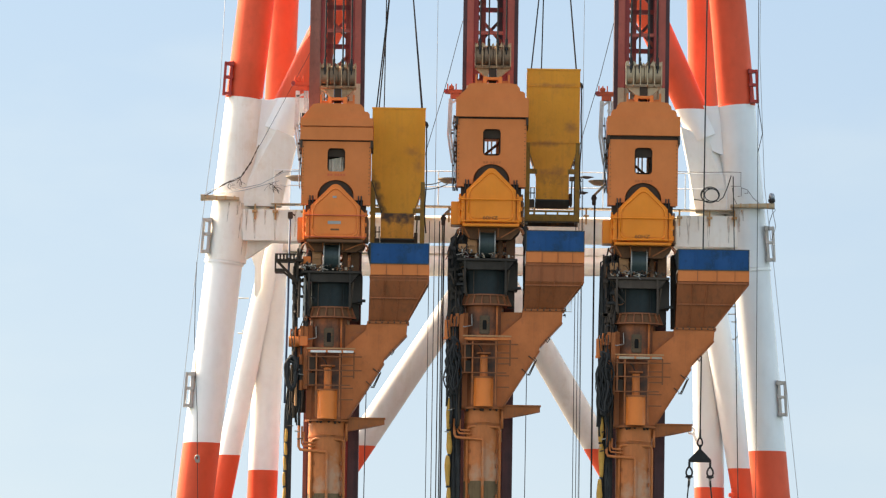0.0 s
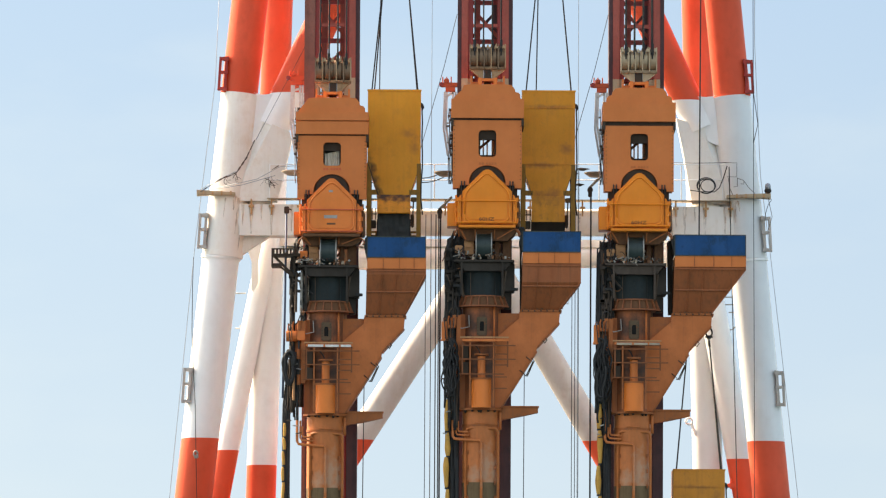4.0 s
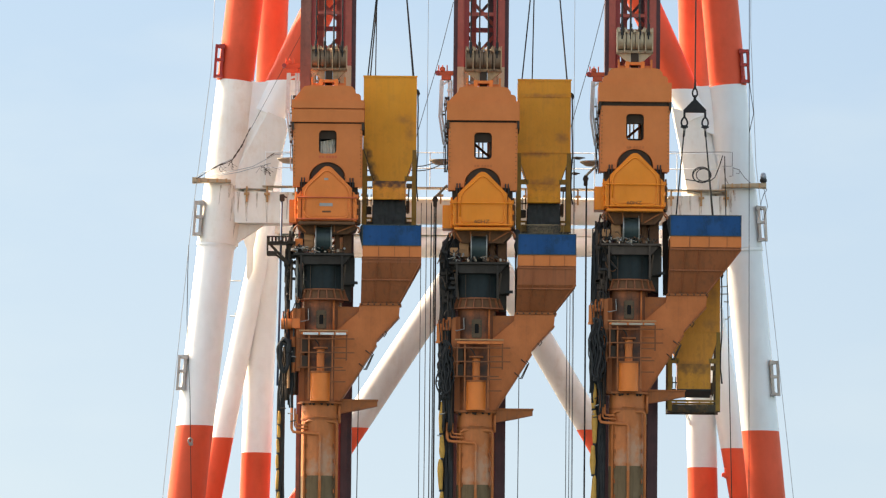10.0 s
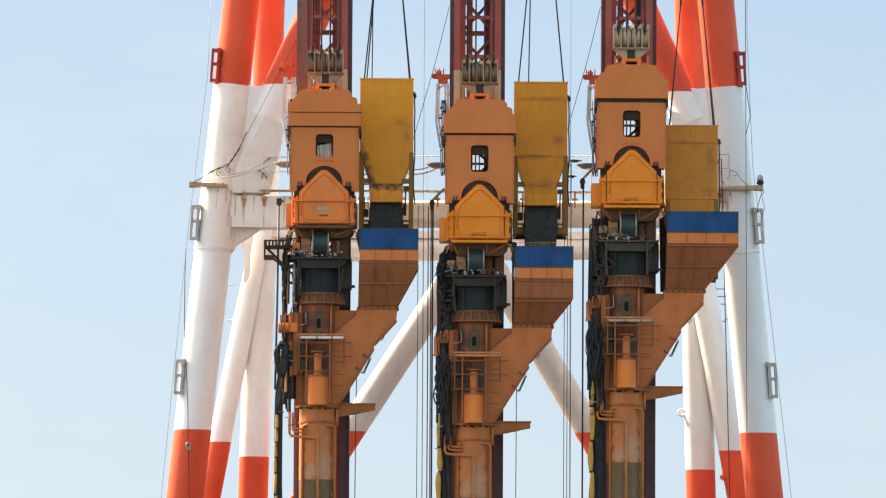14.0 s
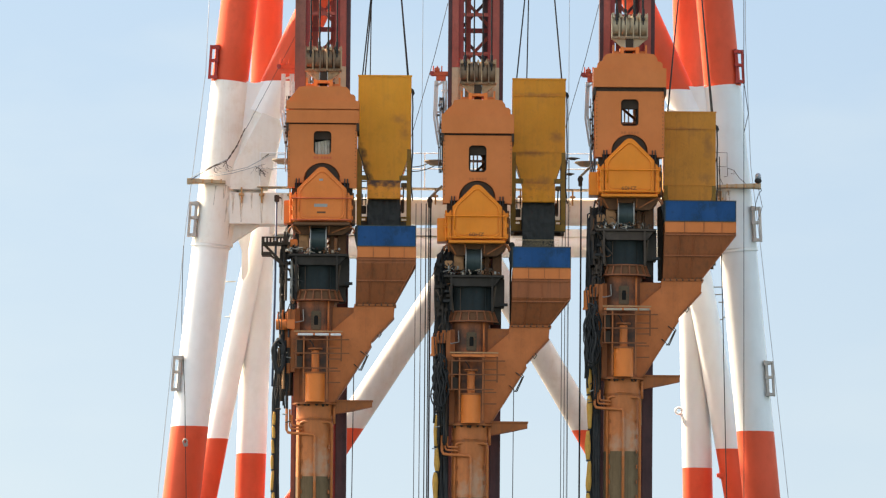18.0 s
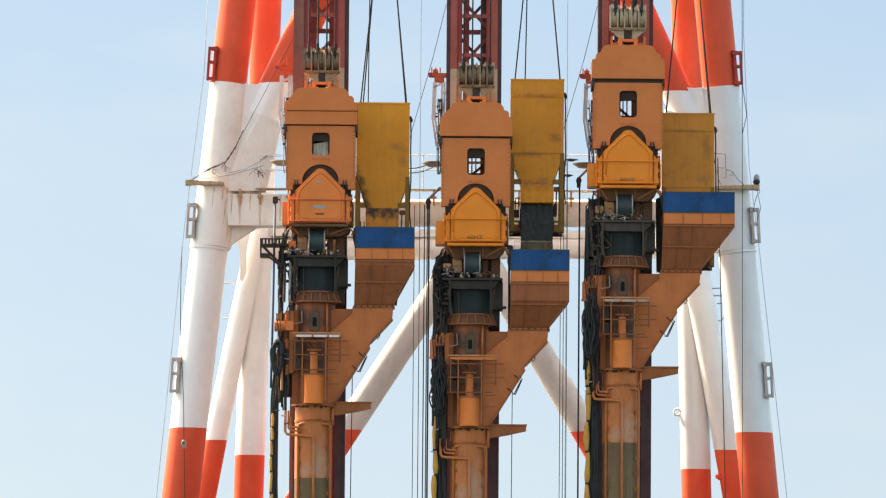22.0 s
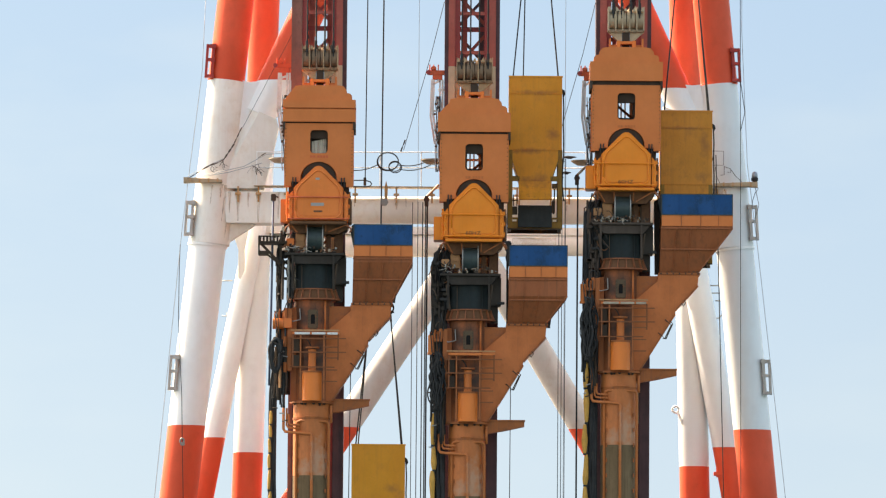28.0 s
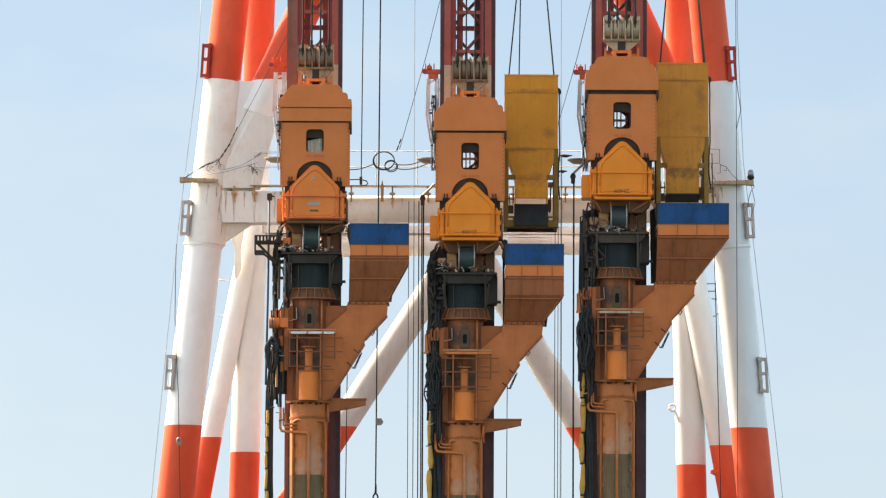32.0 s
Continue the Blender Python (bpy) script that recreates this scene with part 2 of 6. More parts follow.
CONCRETE = material("cement_grey_coat", (0.170, 0.108, 0.056), 0.8, stain=(0.09, 0.055, 0.028), amount=0.5, streak=0.9, gloss=0.12)
ROPE = material("wire_rope", (0.016, 0.015, 0.015), 0.5, metal=0.5)
PALE_ROPE = material("galvanised_rope", (0.30, 0.32, 0.34), 0.5, metal=0.4)
SAND = material("wet_dark_sand", (0.042, 0.042, 0.038), 0.9, stain=(0.025, 0.024, 0.023), amount=0.6, streak=0.6, bump=0.6)
BROWN = material("oily_brown_steel", (0.072, 0.043, 0.025), 0.6, stain=(0.03, 0.02, 0.015), amount=0.7, streak=0.5)
HOSE_YELLOW = material("yellow_hose", (0.54, 0.27, 0.05), 0.7, stain=(0.16, 0.10, 0.04), amount=0.6, streak=0.4, scale=3.0, specks=0.6)
HOSE_BLUE = material("blue_hose", (0.055, 0.075, 0.125), 0.55, stain=(0.05, 0.06, 0.09), amount=0.4, streak=0.4)
RUN = material("rust_run", (0.45, 0.23, 0.085), 0.7, stain=(0.62, 0.5, 0.36), amount=0.7, streak=0.8)
STAIN = faded(material("rust_stain", (0.60, 0.29, 0.09), 0.8, stain=(0.40, 0.21, 0.08), amount=0.7, streak=0.5))
SEA = material("sea_water", (0.02, 0.05, 0.07), 0.12, scale=0.1, bump=0.5)
DECK = material("grey_deck_paint", (0.085, 0.085, 0.08), 0.7, stain=RUST, amount=0.4)


# ---- mesh helpers ----
def box(bm, x0, x1, y0, y1, z0, z1, bevel=0.0):
    m = Matrix.LocRotScale(((x0 + x1) / 2, (y0 + y1) / 2, (z0 + z1) / 2), None, (abs(x1 - x0), abs(y1 - y0), abs(z1 - z0)))
    v = bmesh.ops.create_cube(bm, size=1, matrix=m)["verts"]
    if bevel:
        e = list({e for w in v for e in w.link_edges})
        bmesh.ops.bevel(bm, geom=e, offset=bevel, segments=2, affect="EDGES")
    return bm


def prism(bm, outline, y0, y1, bevel=0.0):
    """An outline in x and z, drawn from y0 to y1."""
    a = [bm.verts.new((x, y0, z)) for x, z in outline]
    b = [bm.verts.new((x, y1, z)) for x, z in outline]
    n = len(a)
    fs = [bm.faces.new(a), bm.faces.new(b[::-1])]
    for i in range(n):
        fs.append(bm.faces.new((a[i], b[i], b[(i + 1) % n], a[(i + 1) % n])))
    bmesh.ops.recalc_face_normals(bm, faces=fs)
    if bevel:
        e = list({e for f in fs[:2] for e in f.edges})
        bmesh.ops.bevel(bm, geom=e, offset=bevel, segments=2, affect="EDGES")
    return bm


def rod(bm, p, q, r0, r1=None, seg=12, mat=0):
    p, q = Vector(p), Vector(q)
    d = q - p
    m = Matrix.Translation((p + q) / 2) @ d.to_track_quat("Z", "Y").to_matrix().to_4x4()
    v = bmesh.ops.create_cone(bm, cap_ends=True, segments=seg, radius1=r0, radius2=r0 if r1 is None else r1, depth=d.length, matrix=m)["verts"]
    for f in {f for w in v for f in w.link_faces}:
        f.smooth = len(f.verts) == 4
        f.material_index = mat
    for e in {e for w in v for e in w.link_edges}:
        e.smooth = all(f.smooth for f in e.link_faces)
    return bm


def bar(bm, p, q, w, h=None):
    """A square bar between two points."""
    p, q = Vector(p), Vector(q)
    d = q - p
    m = Matrix.Translation((p + q) / 2) @ d.to_track_quat("Z", "Y").to_matrix().to_4x4() @ Matrix.Diagonal((w, h or w, d.length, 1))
    bmesh.ops.create_cube(bm, size=1, matrix=m)
    return bm


def line(bm, pts, r, seg=6):
    """A round tube through points; r may be a list, one radius a point."""
    pts = [Vector(p) for p in pts]
    rings = []
    side = None
    for i, p in enumerate(pts):
        d = (pts[min(i + 1, len(pts) - 1)] - pts[max(i - 1, 0)]).normalized()
        side = d.orthogonal() if side is None else side - d * side.dot(d)
        side.normalize()
        up = d.cross(side)
        rad = r[i] if isinstance(r, (list, tuple)) else r
        rings.append([bm.verts.new(p + (side * math.cos(2 * math.pi * k / seg) + up * math.sin(2 * math.pi * k / seg)) * rad) for k in range(seg)])
    for u, w in zip(rings, rings[1:]):
        for k in range(seg):
            f = bm.faces.new((u[k], u[(k + 1) % seg], w[(k + 1) % seg], w[k]))
            f.smooth = True
    bm.faces.new(rings[0][::-1])
    bm.faces.new(rings[-1])
    return bm


def sag(a, b, drop, n=10):
    a, b = Vector(a), Vector(b)
    return [a.lerp(b, i / n) - Vector((0, 0, 4 * drop * i / n * (1 - i / n))) for i in range(n + 1)]


def ring(c, r, n=20, axis="y", squeeze=1.0, turns=1.0):
    out = []
    for i in range(n + 1):
        a = 2 * math.pi * turns * i / n
        u, w = r * math.cos(a), r * squeeze * math.sin(a)
        out.append((c[0] + u, c[1] + (0 if axis == "y" else w), c[2] + (w if axis == "y" else 0)))
    return out


def part(name, bm, mat, parent, label=""):
    """Links a bmesh as one mesh object under a thing or a part."""
    me = bpy.data.meshes.new(name)
    bm.to_mesh(me)
    bm.free()
    for m in mat if isinstance(mat, (list, tuple)) else (mat,):
        me.materials.append(m)
    ob = new(name, me)
    ob.parent = parent
    if label:
        ob["label"] = label
    return ob


def thing(name, m, label, category, group="", kind=""):
    ob = new(name)
    ob.matrix_basis = m
    return tagged(ob, label, category, group, kind)


B = bmesh.new

# ---- far sky behind the barge ----
m = bpy.data.materials.new("hazy_sky")
m.use_nodes = True
t = m.node_tree
t.nodes.remove(t.nodes["Principled BSDF"])
glow = t.nodes.new("ShaderNodeEmission")
co = t.nodes.new("ShaderNodeTexCoord")
sep = t.nodes.new("ShaderNodeSeparateXYZ")
t.links.new(co.outputs["Object"], sep.inputs[0])
up = t.nodes.new("ShaderNodeMapRange")
up.inputs["From Min"].default_value, up.inputs["From Max"].default_value = 100, 370
t.links.new(sep.outputs["Z"], up.inputs["Value"])
grade = t.nodes.new("ShaderNodeValToRGB")
grade.color_ramp.elements[0].color = (0.1745, 0.2295, 0.309, 1)
grade.color_ramp.elements[1].color = (0.1353, 0.1997, 0.308, 1)
t.links.new(up.outputs[0], grade.inputs[0])
mp = t.nodes.new("ShaderNodeMapping")
mp.inputs["Scale"].default_value = (0.006, 0.006, 0.016)
t.links.new(co.outputs["Object"], mp.inputs[0])
wisp = t.nodes.new("ShaderNodeTexNoise")
wisp.inputs["Scale"].default_value, wisp.inputs["Detail"].default_value = 1.0, 6
t.links.new(mp.outputs[0], wisp.inputs["Vector"])
wr = t.nodes.new("ShaderNodeMapRange")
wr.inputs["From Min"].default_value, wr.inputs["From Max"].default_value, wr.inputs["To Max"].default_value = 0.48, 0.75, 0.35
t.links.new(wisp.outputs[0], wr.inputs["Value"])
mx = t.nodes.new("ShaderNodeMix")
mx.data_type = "RGBA"
mx.inputs[7].default_value = (0.198, 0.2455, 0.3145, 1)
t.links.new(wr.outputs[0], mx.inputs[0])
t.links.new(grade.outputs[0], mx.inputs[6])
across = t.nodes.new("ShaderNodeMapRange")
across.inputs["From Min"].default_value, across.inputs["From Max"].default_value = -200, 230
t.links.new(sep.outputs["X"], across.inputs["Value"])
side = t.nodes.new("ShaderNodeValToRGB")
side.color_ramp.elements[0].color = (0.965, 1.0, 1.0, 1)
side.color_ramp.elements[1].color = (0.885, 0.935, 0.955, 1)
t.links.new(across.outputs[0], side.inputs[0])
shade = t.nodes.new("ShaderNodeMix")
shade.data_type, shade.blend_type = "RGBA", "MULTIPLY"
shade.inputs[0].default_value = 1.0
t.links.new(mx.outputs[2], shade.inputs[6])
t.links.new(side.outputs[0], shade.inputs[7])
t.links.new(shade.outputs[2], glow.inputs["Color"])
t.links.new(glow.outputs[0], t.nodes["Material Output"].inputs[0])
bm = B()
box(bm, -1200, 1200, 2500, 2510, -20, 900)
tagged(part("backdrop", bm, m, None), "pale blue hazy sky with faint wisps", "sky", kind="structure")

# ---- sea and hull ----
bm = B()
bmesh.ops.create_grid(bm, x_segments=8, y_segments=8, size=4500)
tagged(part("water", bm, SEA, None), "calm open sea round the piling barge", "sea", kind="structure")
bm = B()
box(bm, -16, 20, -1.1, 46, -1.5, 3.2, 0.1)
tagged(part("barge_hull", bm, DECK, None), "flat grey steel deck of the piling barge", "barge")

# ---- derrick: two braced pairs of striped legs with cross beams ----
derrick = thing("derrick_frame", pose(0, 0, 0), "tall red and white tubular steel derrick behind the piling masts", "derrick")
HI, LO = 36.4, 23.75


def striped(name, p, q, r0, r1, lo=LO, hi=HI, collar=(), white=WHITE):
    """A tube painted red, white and red, with level paint lines."""
    p, q = Vector(p), Vector(q)
    at = lambda z: p.lerp(q, (z - p.z) / (q.z - p.z))
    rad = lambda z: r0 + (r1 - r0) * (z - p.z) / (q.z - p.z)
    bm = B()
    rod(bm, p, q, r0, r1, 48)
    for z in (lo, hi):
        bmesh.ops.bisect_plane(bm, geom=bm.verts[:] + bm.edges[:] + bm.faces[:], plane_co=(0, 0, z), plane_no=(0, 0, 1))
    for f in bm.faces:
        f.material_index = 0 if lo < f.calc_center_median().z < hi else 1
        f.smooth = len(f.verts) < 8
    ob = part(name, bm, (white, RED), derrick)
    for z, h, grow in collar:
        c = B()
        rod(c, at(z - h), at(z + h), rad(z) + grow, rad(z) + grow, 48)
        part("collar", c, WHITE if lo < z < hi else RED, ob)
    return ob


def on_line(a, b, z):
    a, b = Vector(a), Vector(b)
    return a.lerp(b, (z - a.z) / (b.z - a.z))


FL = (on_line((-6.98, 6, 40.05), (-8.68, 6, 23.73), 3.2), on_line((-6.98, 6, 40.05), (-8.68, 6, 23.73), 52))
FR = (on_line((10.29, 6, 40.31), (11.93, 6, 23.76), 3.2), on_line((10.29, 6, 40.31), (11.93, 6, 23.76), 52))
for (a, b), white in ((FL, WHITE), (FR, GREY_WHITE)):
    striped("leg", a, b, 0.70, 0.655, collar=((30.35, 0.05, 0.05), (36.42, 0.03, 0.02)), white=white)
for (a, b), s in ((FL, 1), (FR, -1)):
    bm = B()
    rod(bm, on_line(a, b, 30.4) + Vector((s * 0.05, 0, 0)), on_line(a, b, 36.38) + Vector((s * 0.07, 0, 0)), 0.75, 0.72, 48)
    part("leg_sleeve", bm, WEATHERED if s > 0 else GREY_WHITE, derrick)
RL = (on_line((-6.1, 11, 40.72), (-6.57, 11, 23.1), 3.2), on_line((-6.1, 11, 40.72), (-6.57, 11, 23.1), 52))
RR = (on_line((9.57, 11, 40.95), (10.05, 11, 22.65), 3.2), on_line((9.57, 11, 40.95), (10.05, 11, 22.65), 52))
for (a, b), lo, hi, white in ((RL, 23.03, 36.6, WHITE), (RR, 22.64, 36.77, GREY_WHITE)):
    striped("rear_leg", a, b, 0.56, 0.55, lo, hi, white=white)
striped("strut", on_line((-7.84, 10.4, 23.59), (-6.32, 10.4, 31.55), 3.2), on_line((-7.84, 10.4, 23.59), (-6.32, 10.4, 31.55), 32.0), 0.60, 0.36, 23.55)
bm = B()
prism(bm, [(-7.30, 31.3), (-6.60, 31.3), (-6.74, 30.55), (-6.735, 29.77), (-6.90, 29.41), (-6.985, 29.50), (-6.972, 30.51), (-7.08, 30.82)], 9.72, 9.85)
part("strut_plate", bm, WEATHERED, derrick)
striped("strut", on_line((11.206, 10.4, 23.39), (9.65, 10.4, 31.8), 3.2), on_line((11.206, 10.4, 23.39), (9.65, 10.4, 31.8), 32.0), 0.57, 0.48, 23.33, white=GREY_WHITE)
# short pipe stubs behind the front legs
for pts in ([(-7.62, 29.43), (-7.22, 29.44)], [(-7.60, 28.12), (-7.40, 28.12), (-7.42, 28.24)], [(10.54, 29.39), (11.0, 29.40)], [(10.54, 29.11), (11.0, 29.12)], [(10.80, 28.83), (11.0, 28.82)], [(10.84, 28.17), (10.95, 28.19), (11.05, 28.30)]):
    bm = B()
    line(bm, [Vector((px, 10.7, pz)) for px, pz in pts], 0.022, 6)
    part("pipe_stub", bm, STEEL, derrick)
# braces that rise from the beam nodes to the middle
for s, foot, knee, top in ((1, (-6.67, 6.05, 31.95), (-6.08, 6, 35.3), (-4.45, 6, 38.84)), (-1, (9.88, 6.05, 31.95), (9.47, 6, 35.3), (7.77, 6, 39.02))):
    foot, knee, top = Vector(foot), Vector(knee), Vector(top)
    bm = B()
    rod(bm, foot, knee, 0.45, 0.45, 48)
    part("brace_cone", bm, WEATHERED, derrick)
    up = (top - knee).normalized()
    # flat web before the foot, folded back to the leg
    bm = B()
    flip = (lambda v: v) if s > 0 else (lambda v: 3.23 - v)
    front = [(-6.13, 35.22), (-5.50, 34.94), (-5.42, 34.65), (-5.93, 32.4), (-7.42, 32.4), (-7.12, 33.3)]
    back = [(-6.64, 35.42), (-7.34, 33.4), (-7.62, 32.4)]
    deep = 5.38
    if s < 0:
        deep = 5.56
        front = [(flip(px), pz) for px, pz in ((9.494, 35.25), (8.62, 35.55), (8.90, 34.17), (9.20, 32.4), (10.40, 32.4), (10.243, 33.42))]
    f_ = [bm.verts.new((flip(px), deep, pz)) for px, pz in front]
    r_ = [bm.verts.new((flip(px), deep + 0.34, pz)) for px, pz in back]
    e_ = [bm.verts.new((flip(px), 6.3, pz)) for px, pz in front]
    bm.faces.new(f_)
    bm.faces.new((f_[0], f_[5], r_[1], r_[0]))
    bm.faces.new((f_[5], f_[4], r_[2], r_[1]))
    for k in range(4):
        bm.faces.new((f_[k], f_[k + 1], e_[k + 1], e_[k]))
    bm.faces.new((f_[0], r_[0], e_[0]))
    bmesh.ops.recalc_face_normals(bm, faces=bm.faces[:])
    part("brace_web", bm, WEATHERED, derrick)
    # plate that closes the crotch between leg and brace
    bm = B()
    prism(bm, [(flip(px), pz) for px, pz in ((-6.75, 36.36), (-6.46, 36.33), (-6.10, 36.36), (-6.55, 34.7), (-7.05, 34.5))], 5.60, 6.5)
    part("crotch_plate", bm, WHITE, derrick)
    up = (top - knee).normalized()
    end = knee + up * 16
    striped("brace", knee - up * 0.15, end, 0.62 if s > 0 else 0.56, 0.60 if s > 0 else 0.56, LO, HI if s > 0 else 36.22)
bm = B()
line(bm, [Vector(p) for p in ring((9.33, 10.6, 24.75), 0.12, 12)], 0.045, 8)
bar(bm, (9.42, 10.6, 24.65), (9.6, 10.7, 24.2), 0.08)
part("lifting_lug", bm, WHITE, derrick)
bm = B()
box(bm, 10.72, 11.0, 9.75, 9.95, 22.25, 22.40, 0.02)
bar(bm, (10.85, 9.85, 22.2), (10.85, 9.85, 22.6), 0.07)
part("cleat", bm, RED, derrick)
# beams
bm = B()
rod(bm, (-8.0, 6, 31.66), (11.2, 6, 31.75), 0.50, seg=40)
beam = part("front_beam", bm, WEATHERED, derrick)
for x0, x1 in ((-7.4, -4.6), (8.4, 10.9)):
    bm = B()
    rod(bm, (x0, 6, 31.68), (x1, 6, 31.7), 0.60, seg=40)
    part("beam_sleeve", bm, WEATHERED, beam)
bm = B()
rod(bm, (-6.5, 11, 30.75), (9.9, 11, 30.98), 0.44, seg=40)
rear = part("rear_beam", bm, WEATHERED, derrick)
bm = B()
box(bm, -6.2, 9.7, 10.6, 11.4, 31.22, 31.5)
part("rear_walkway", bm, WEATHERED, rear)
for s, x in ((1, -7.6), (-1, 10.9)):
    bm = B()
    prism(bm, [(x, 31.2), (x + s * 1.5, 31.2), (x + s * 0.3, 30.4), (x, 30.35)], 5.75, 6.25, 0.03)
    part("gusset", bm, WEATHERED, derrick)
for x0, x1 in ((-7.3, -4.9), (8.5, 10.75)):
    bm = B()
    box(bm, x0, x1, 5.36, 5.6, 31.14, 32.28, 0.01)
    node = part("node_plate", bm, WEATHERED, beam)
    for xx, w_, z1_ in ((x0 + 0.43, 0.09, 31.2), (x0 + 1.17, 0.09, 31.16), (x0 + 0.8, 0.04, 31.7), (x0 + 1.9, 0.07, 31.3), (x0 + 0.12, 0.06, 31.5)):
        bm = B()
        bm.faces.new([bm.verts.new((px, 5.355, pz)) for px, pz in ((xx - w_, 32.27), (xx + w_, 32.27), (xx + w_ * 0.5, 31.8), (xx + w_ * 0.25, z1_), (xx - w_ * 0.25, z1_), (xx - w_ * 0.6, 31.8))])
        part("rust_stain", bm, STAIN, node)
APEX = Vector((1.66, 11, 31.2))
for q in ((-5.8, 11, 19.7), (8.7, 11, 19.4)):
    striped("diagonal", q, APEX, 0.53, 0.50, 24.0, 99, white=SHADED_WHITE)
# legs' footing on the deck is plain plate
for a, b in (FL, FR, RL, RR):
    bm = B()
    box(bm, a.x - 1.2, a.x + 1.2, a.y - 1.2, a.y + 1.2, 3.2, 3.6, 0.05)
    part("foot_plate", bm, WHITE, derrick)
# walkway on the front beam: deck strip, stanchions, two rails
bm = B()
box(bm, -6.3, 10.6, 5.2, 5.9, 32.47, 32.50)
walkway = part("walkway", bm, CREAM, derrick, "rust-streaked walkway grating on the cross beam")
for s_, x0, x1 in ((1, -8.85, -7.45), (-1, 12.05, 10.45)):
    bm = B()
    prism(bm, [(x0, 32.56), (x0 + s_ * 0.3, 32.58), (x1, 32.58), (x1, 32.68), (x0, 32.76)], 5.0, 5.5, 0.02)
    end = part("end_platform", bm, CREAM, walkway)
    for k in range(4):
        bm = B()
        xx = x0 + s_ * (0.25 + 0.33 * k)
        box(bm, xx - 0.03, xx + 0.03, 4.98, 5.0, 32.57, 32.72)
        part("rust_mark", bm, RUN, end)
for pts in ([(-8.75, 32.74), (-8.35, 33.0), (-7.4, 33.45)], [(-8.65, 32.70), (-6.66, 33.17), (-5.84, 33.62), (-5.3, 33.66)], [(-8.6, 32.72), (-7.2, 32.95), (-6.0, 33.3)], [(11.95, 32.6), (12.1, 31.9), (11.95, 31.4)],
            [(10.45, 33.87), (10.81, 33.86), (10.81, 33.35), (10.45, 33.35)], [(10.50, 33.3), (10.55, 32.94), (10.73, 32.56)], [(10.83, 33.32), (10.83, 33.0), (10.70, 32.98)], [(10.83, 33.30), (11.07, 33.22), (11.06, 33.08), (10.95, 33.1)], [(11.07, 33.2), (11.25, 32.95), (11.48, 32.74)], [(8.3, 33.86), (9.2, 33.84), (10.45, 33.87)]):
    bm = B()
    line(bm, [Vector((px, 5.05, pz)) for px, pz in pts], 0.011, 5)
    part("thin_wire", bm, BROWN if pts[0][0] > 0 else PALE_ROPE, walkway)


def leg_stain(axis, s, dx, z1, length, w):
    """A rust run down the front of a leg's sleeve."""
    bm = B()
    n = 9
    prev = None
    for i in range(n + 1):
        z = z1 - length * i / n
        c = on_line(*axis, z) + Vector((s * 0.06, 0, 0))
        half = w * (1 - 0.8 * i / n) * (1 + 0.25 * math.sin(i * 2.3))
        row = []
        for u in (-half, half):
            o = min(0.74, max(-0.74, dx + u))
            row.append(bm.verts.new((c.x + o, c.y - math.sqrt(0.765 ** 2 - o * o), z)))
        if prev:
            bm.faces.new((prev[0], prev[1], row[1], row[0]))
        prev = row
    part("rust_stain", bm, STAIN, derrick)


for axis, s_, dx, z1, length, w in ((FL, 1, 0.38, 32.5, 1.3, 0.05), (FL, 1, 0.24, 32.55, 0.5, 0.08), (FL, 1, -0.1, 32.5, 0.7, 0.03), (FL, 1, 0.55, 31.3, 0.7, 0.03), (FR, -1, -0.46, 32.5, 0.95, 0.08), (FR, -1, -0.30, 32.5, 0.8, 0.10),
                                   (FR, -1, -0.12, 32.5, 0.4, 0.05)):
    leg_stain(axis, s_, dx, z1, length, w)
for z in (33.15, 33.72):
    bm = B()
    rod(bm, (-6.2, 5.2, z), (10.4, 5.2, z + 0.1), 0.018, seg=6)
    part("rail", bm, WHITE, walkway)
for i in range(12):
    bm = B()
    x = -6.2 + i * 1.5
    rod(bm, (x, 5.2, 32.5), (x, 5.2, 33.75), 0.022, seg=6)
    part("stanchion", bm, WHITE, walkway)
for x in (-6.87, -6.13, -5.1, -2.6, -1.1, 0.2, 3.3, 5.2, 8.6, 9.7, 10.6):
    bm = B()
    box(bm, x - 0.10, x + 0.10, 5.24, 5.35, 32.16, 32.24)
    box(bm, x - 0.03, x + 0.03, 5.28, 5.352, 31.9, 32.47)
    part("bracket", bm, RUN, walkway)


for x, w_, len_, r_ in ((-7.45, 0.05, 0.8, 0.62), (-6.87, 0.07, 1.25, 0.62), (-6.13, 0.08, 1.25, 0.62), (-5.0, 0.05, 0.8, 0.62), (-2.62, 0.04, 0.5, 0.515), (-1.1, 0.10, 0.6, 0.515),
                        (-0.75, 0.04, 0.5, 0.515), (0.2, 0.04, 0.4, 0.515), (3.3, 0.04, 0.5, 0.515), (5.1, 0.09, 0.6, 0.515), (8.7, 0.05, 0.9, 0.62), (9.6, 0.07, 1.0, 0.62), (10.2, 0.04, 0.7, 0.62)):
    bm = B()
    n = 10
    a0 = radians(65)
    for i in range(n):
        ang = [a0 - (len_ / r_) * k / n for k in (i, i + 1)]
        ww = [w_ * (1 - 0.75 * k / n) for k in (i, i + 1)]
        vs = [bm.verts.new((x + sx * ww[j], 6 - (r_ + 0.004) * math.cos(ang[j]), 31.69 + (r_ + 0.004) * math.sin(ang[j]))) for j, sx in ((0, -1), (0, 1), (1, 1), (1, -1))]
        bm.faces.new(vs)
    part("rust_stain", bm, STAIN, walkway)


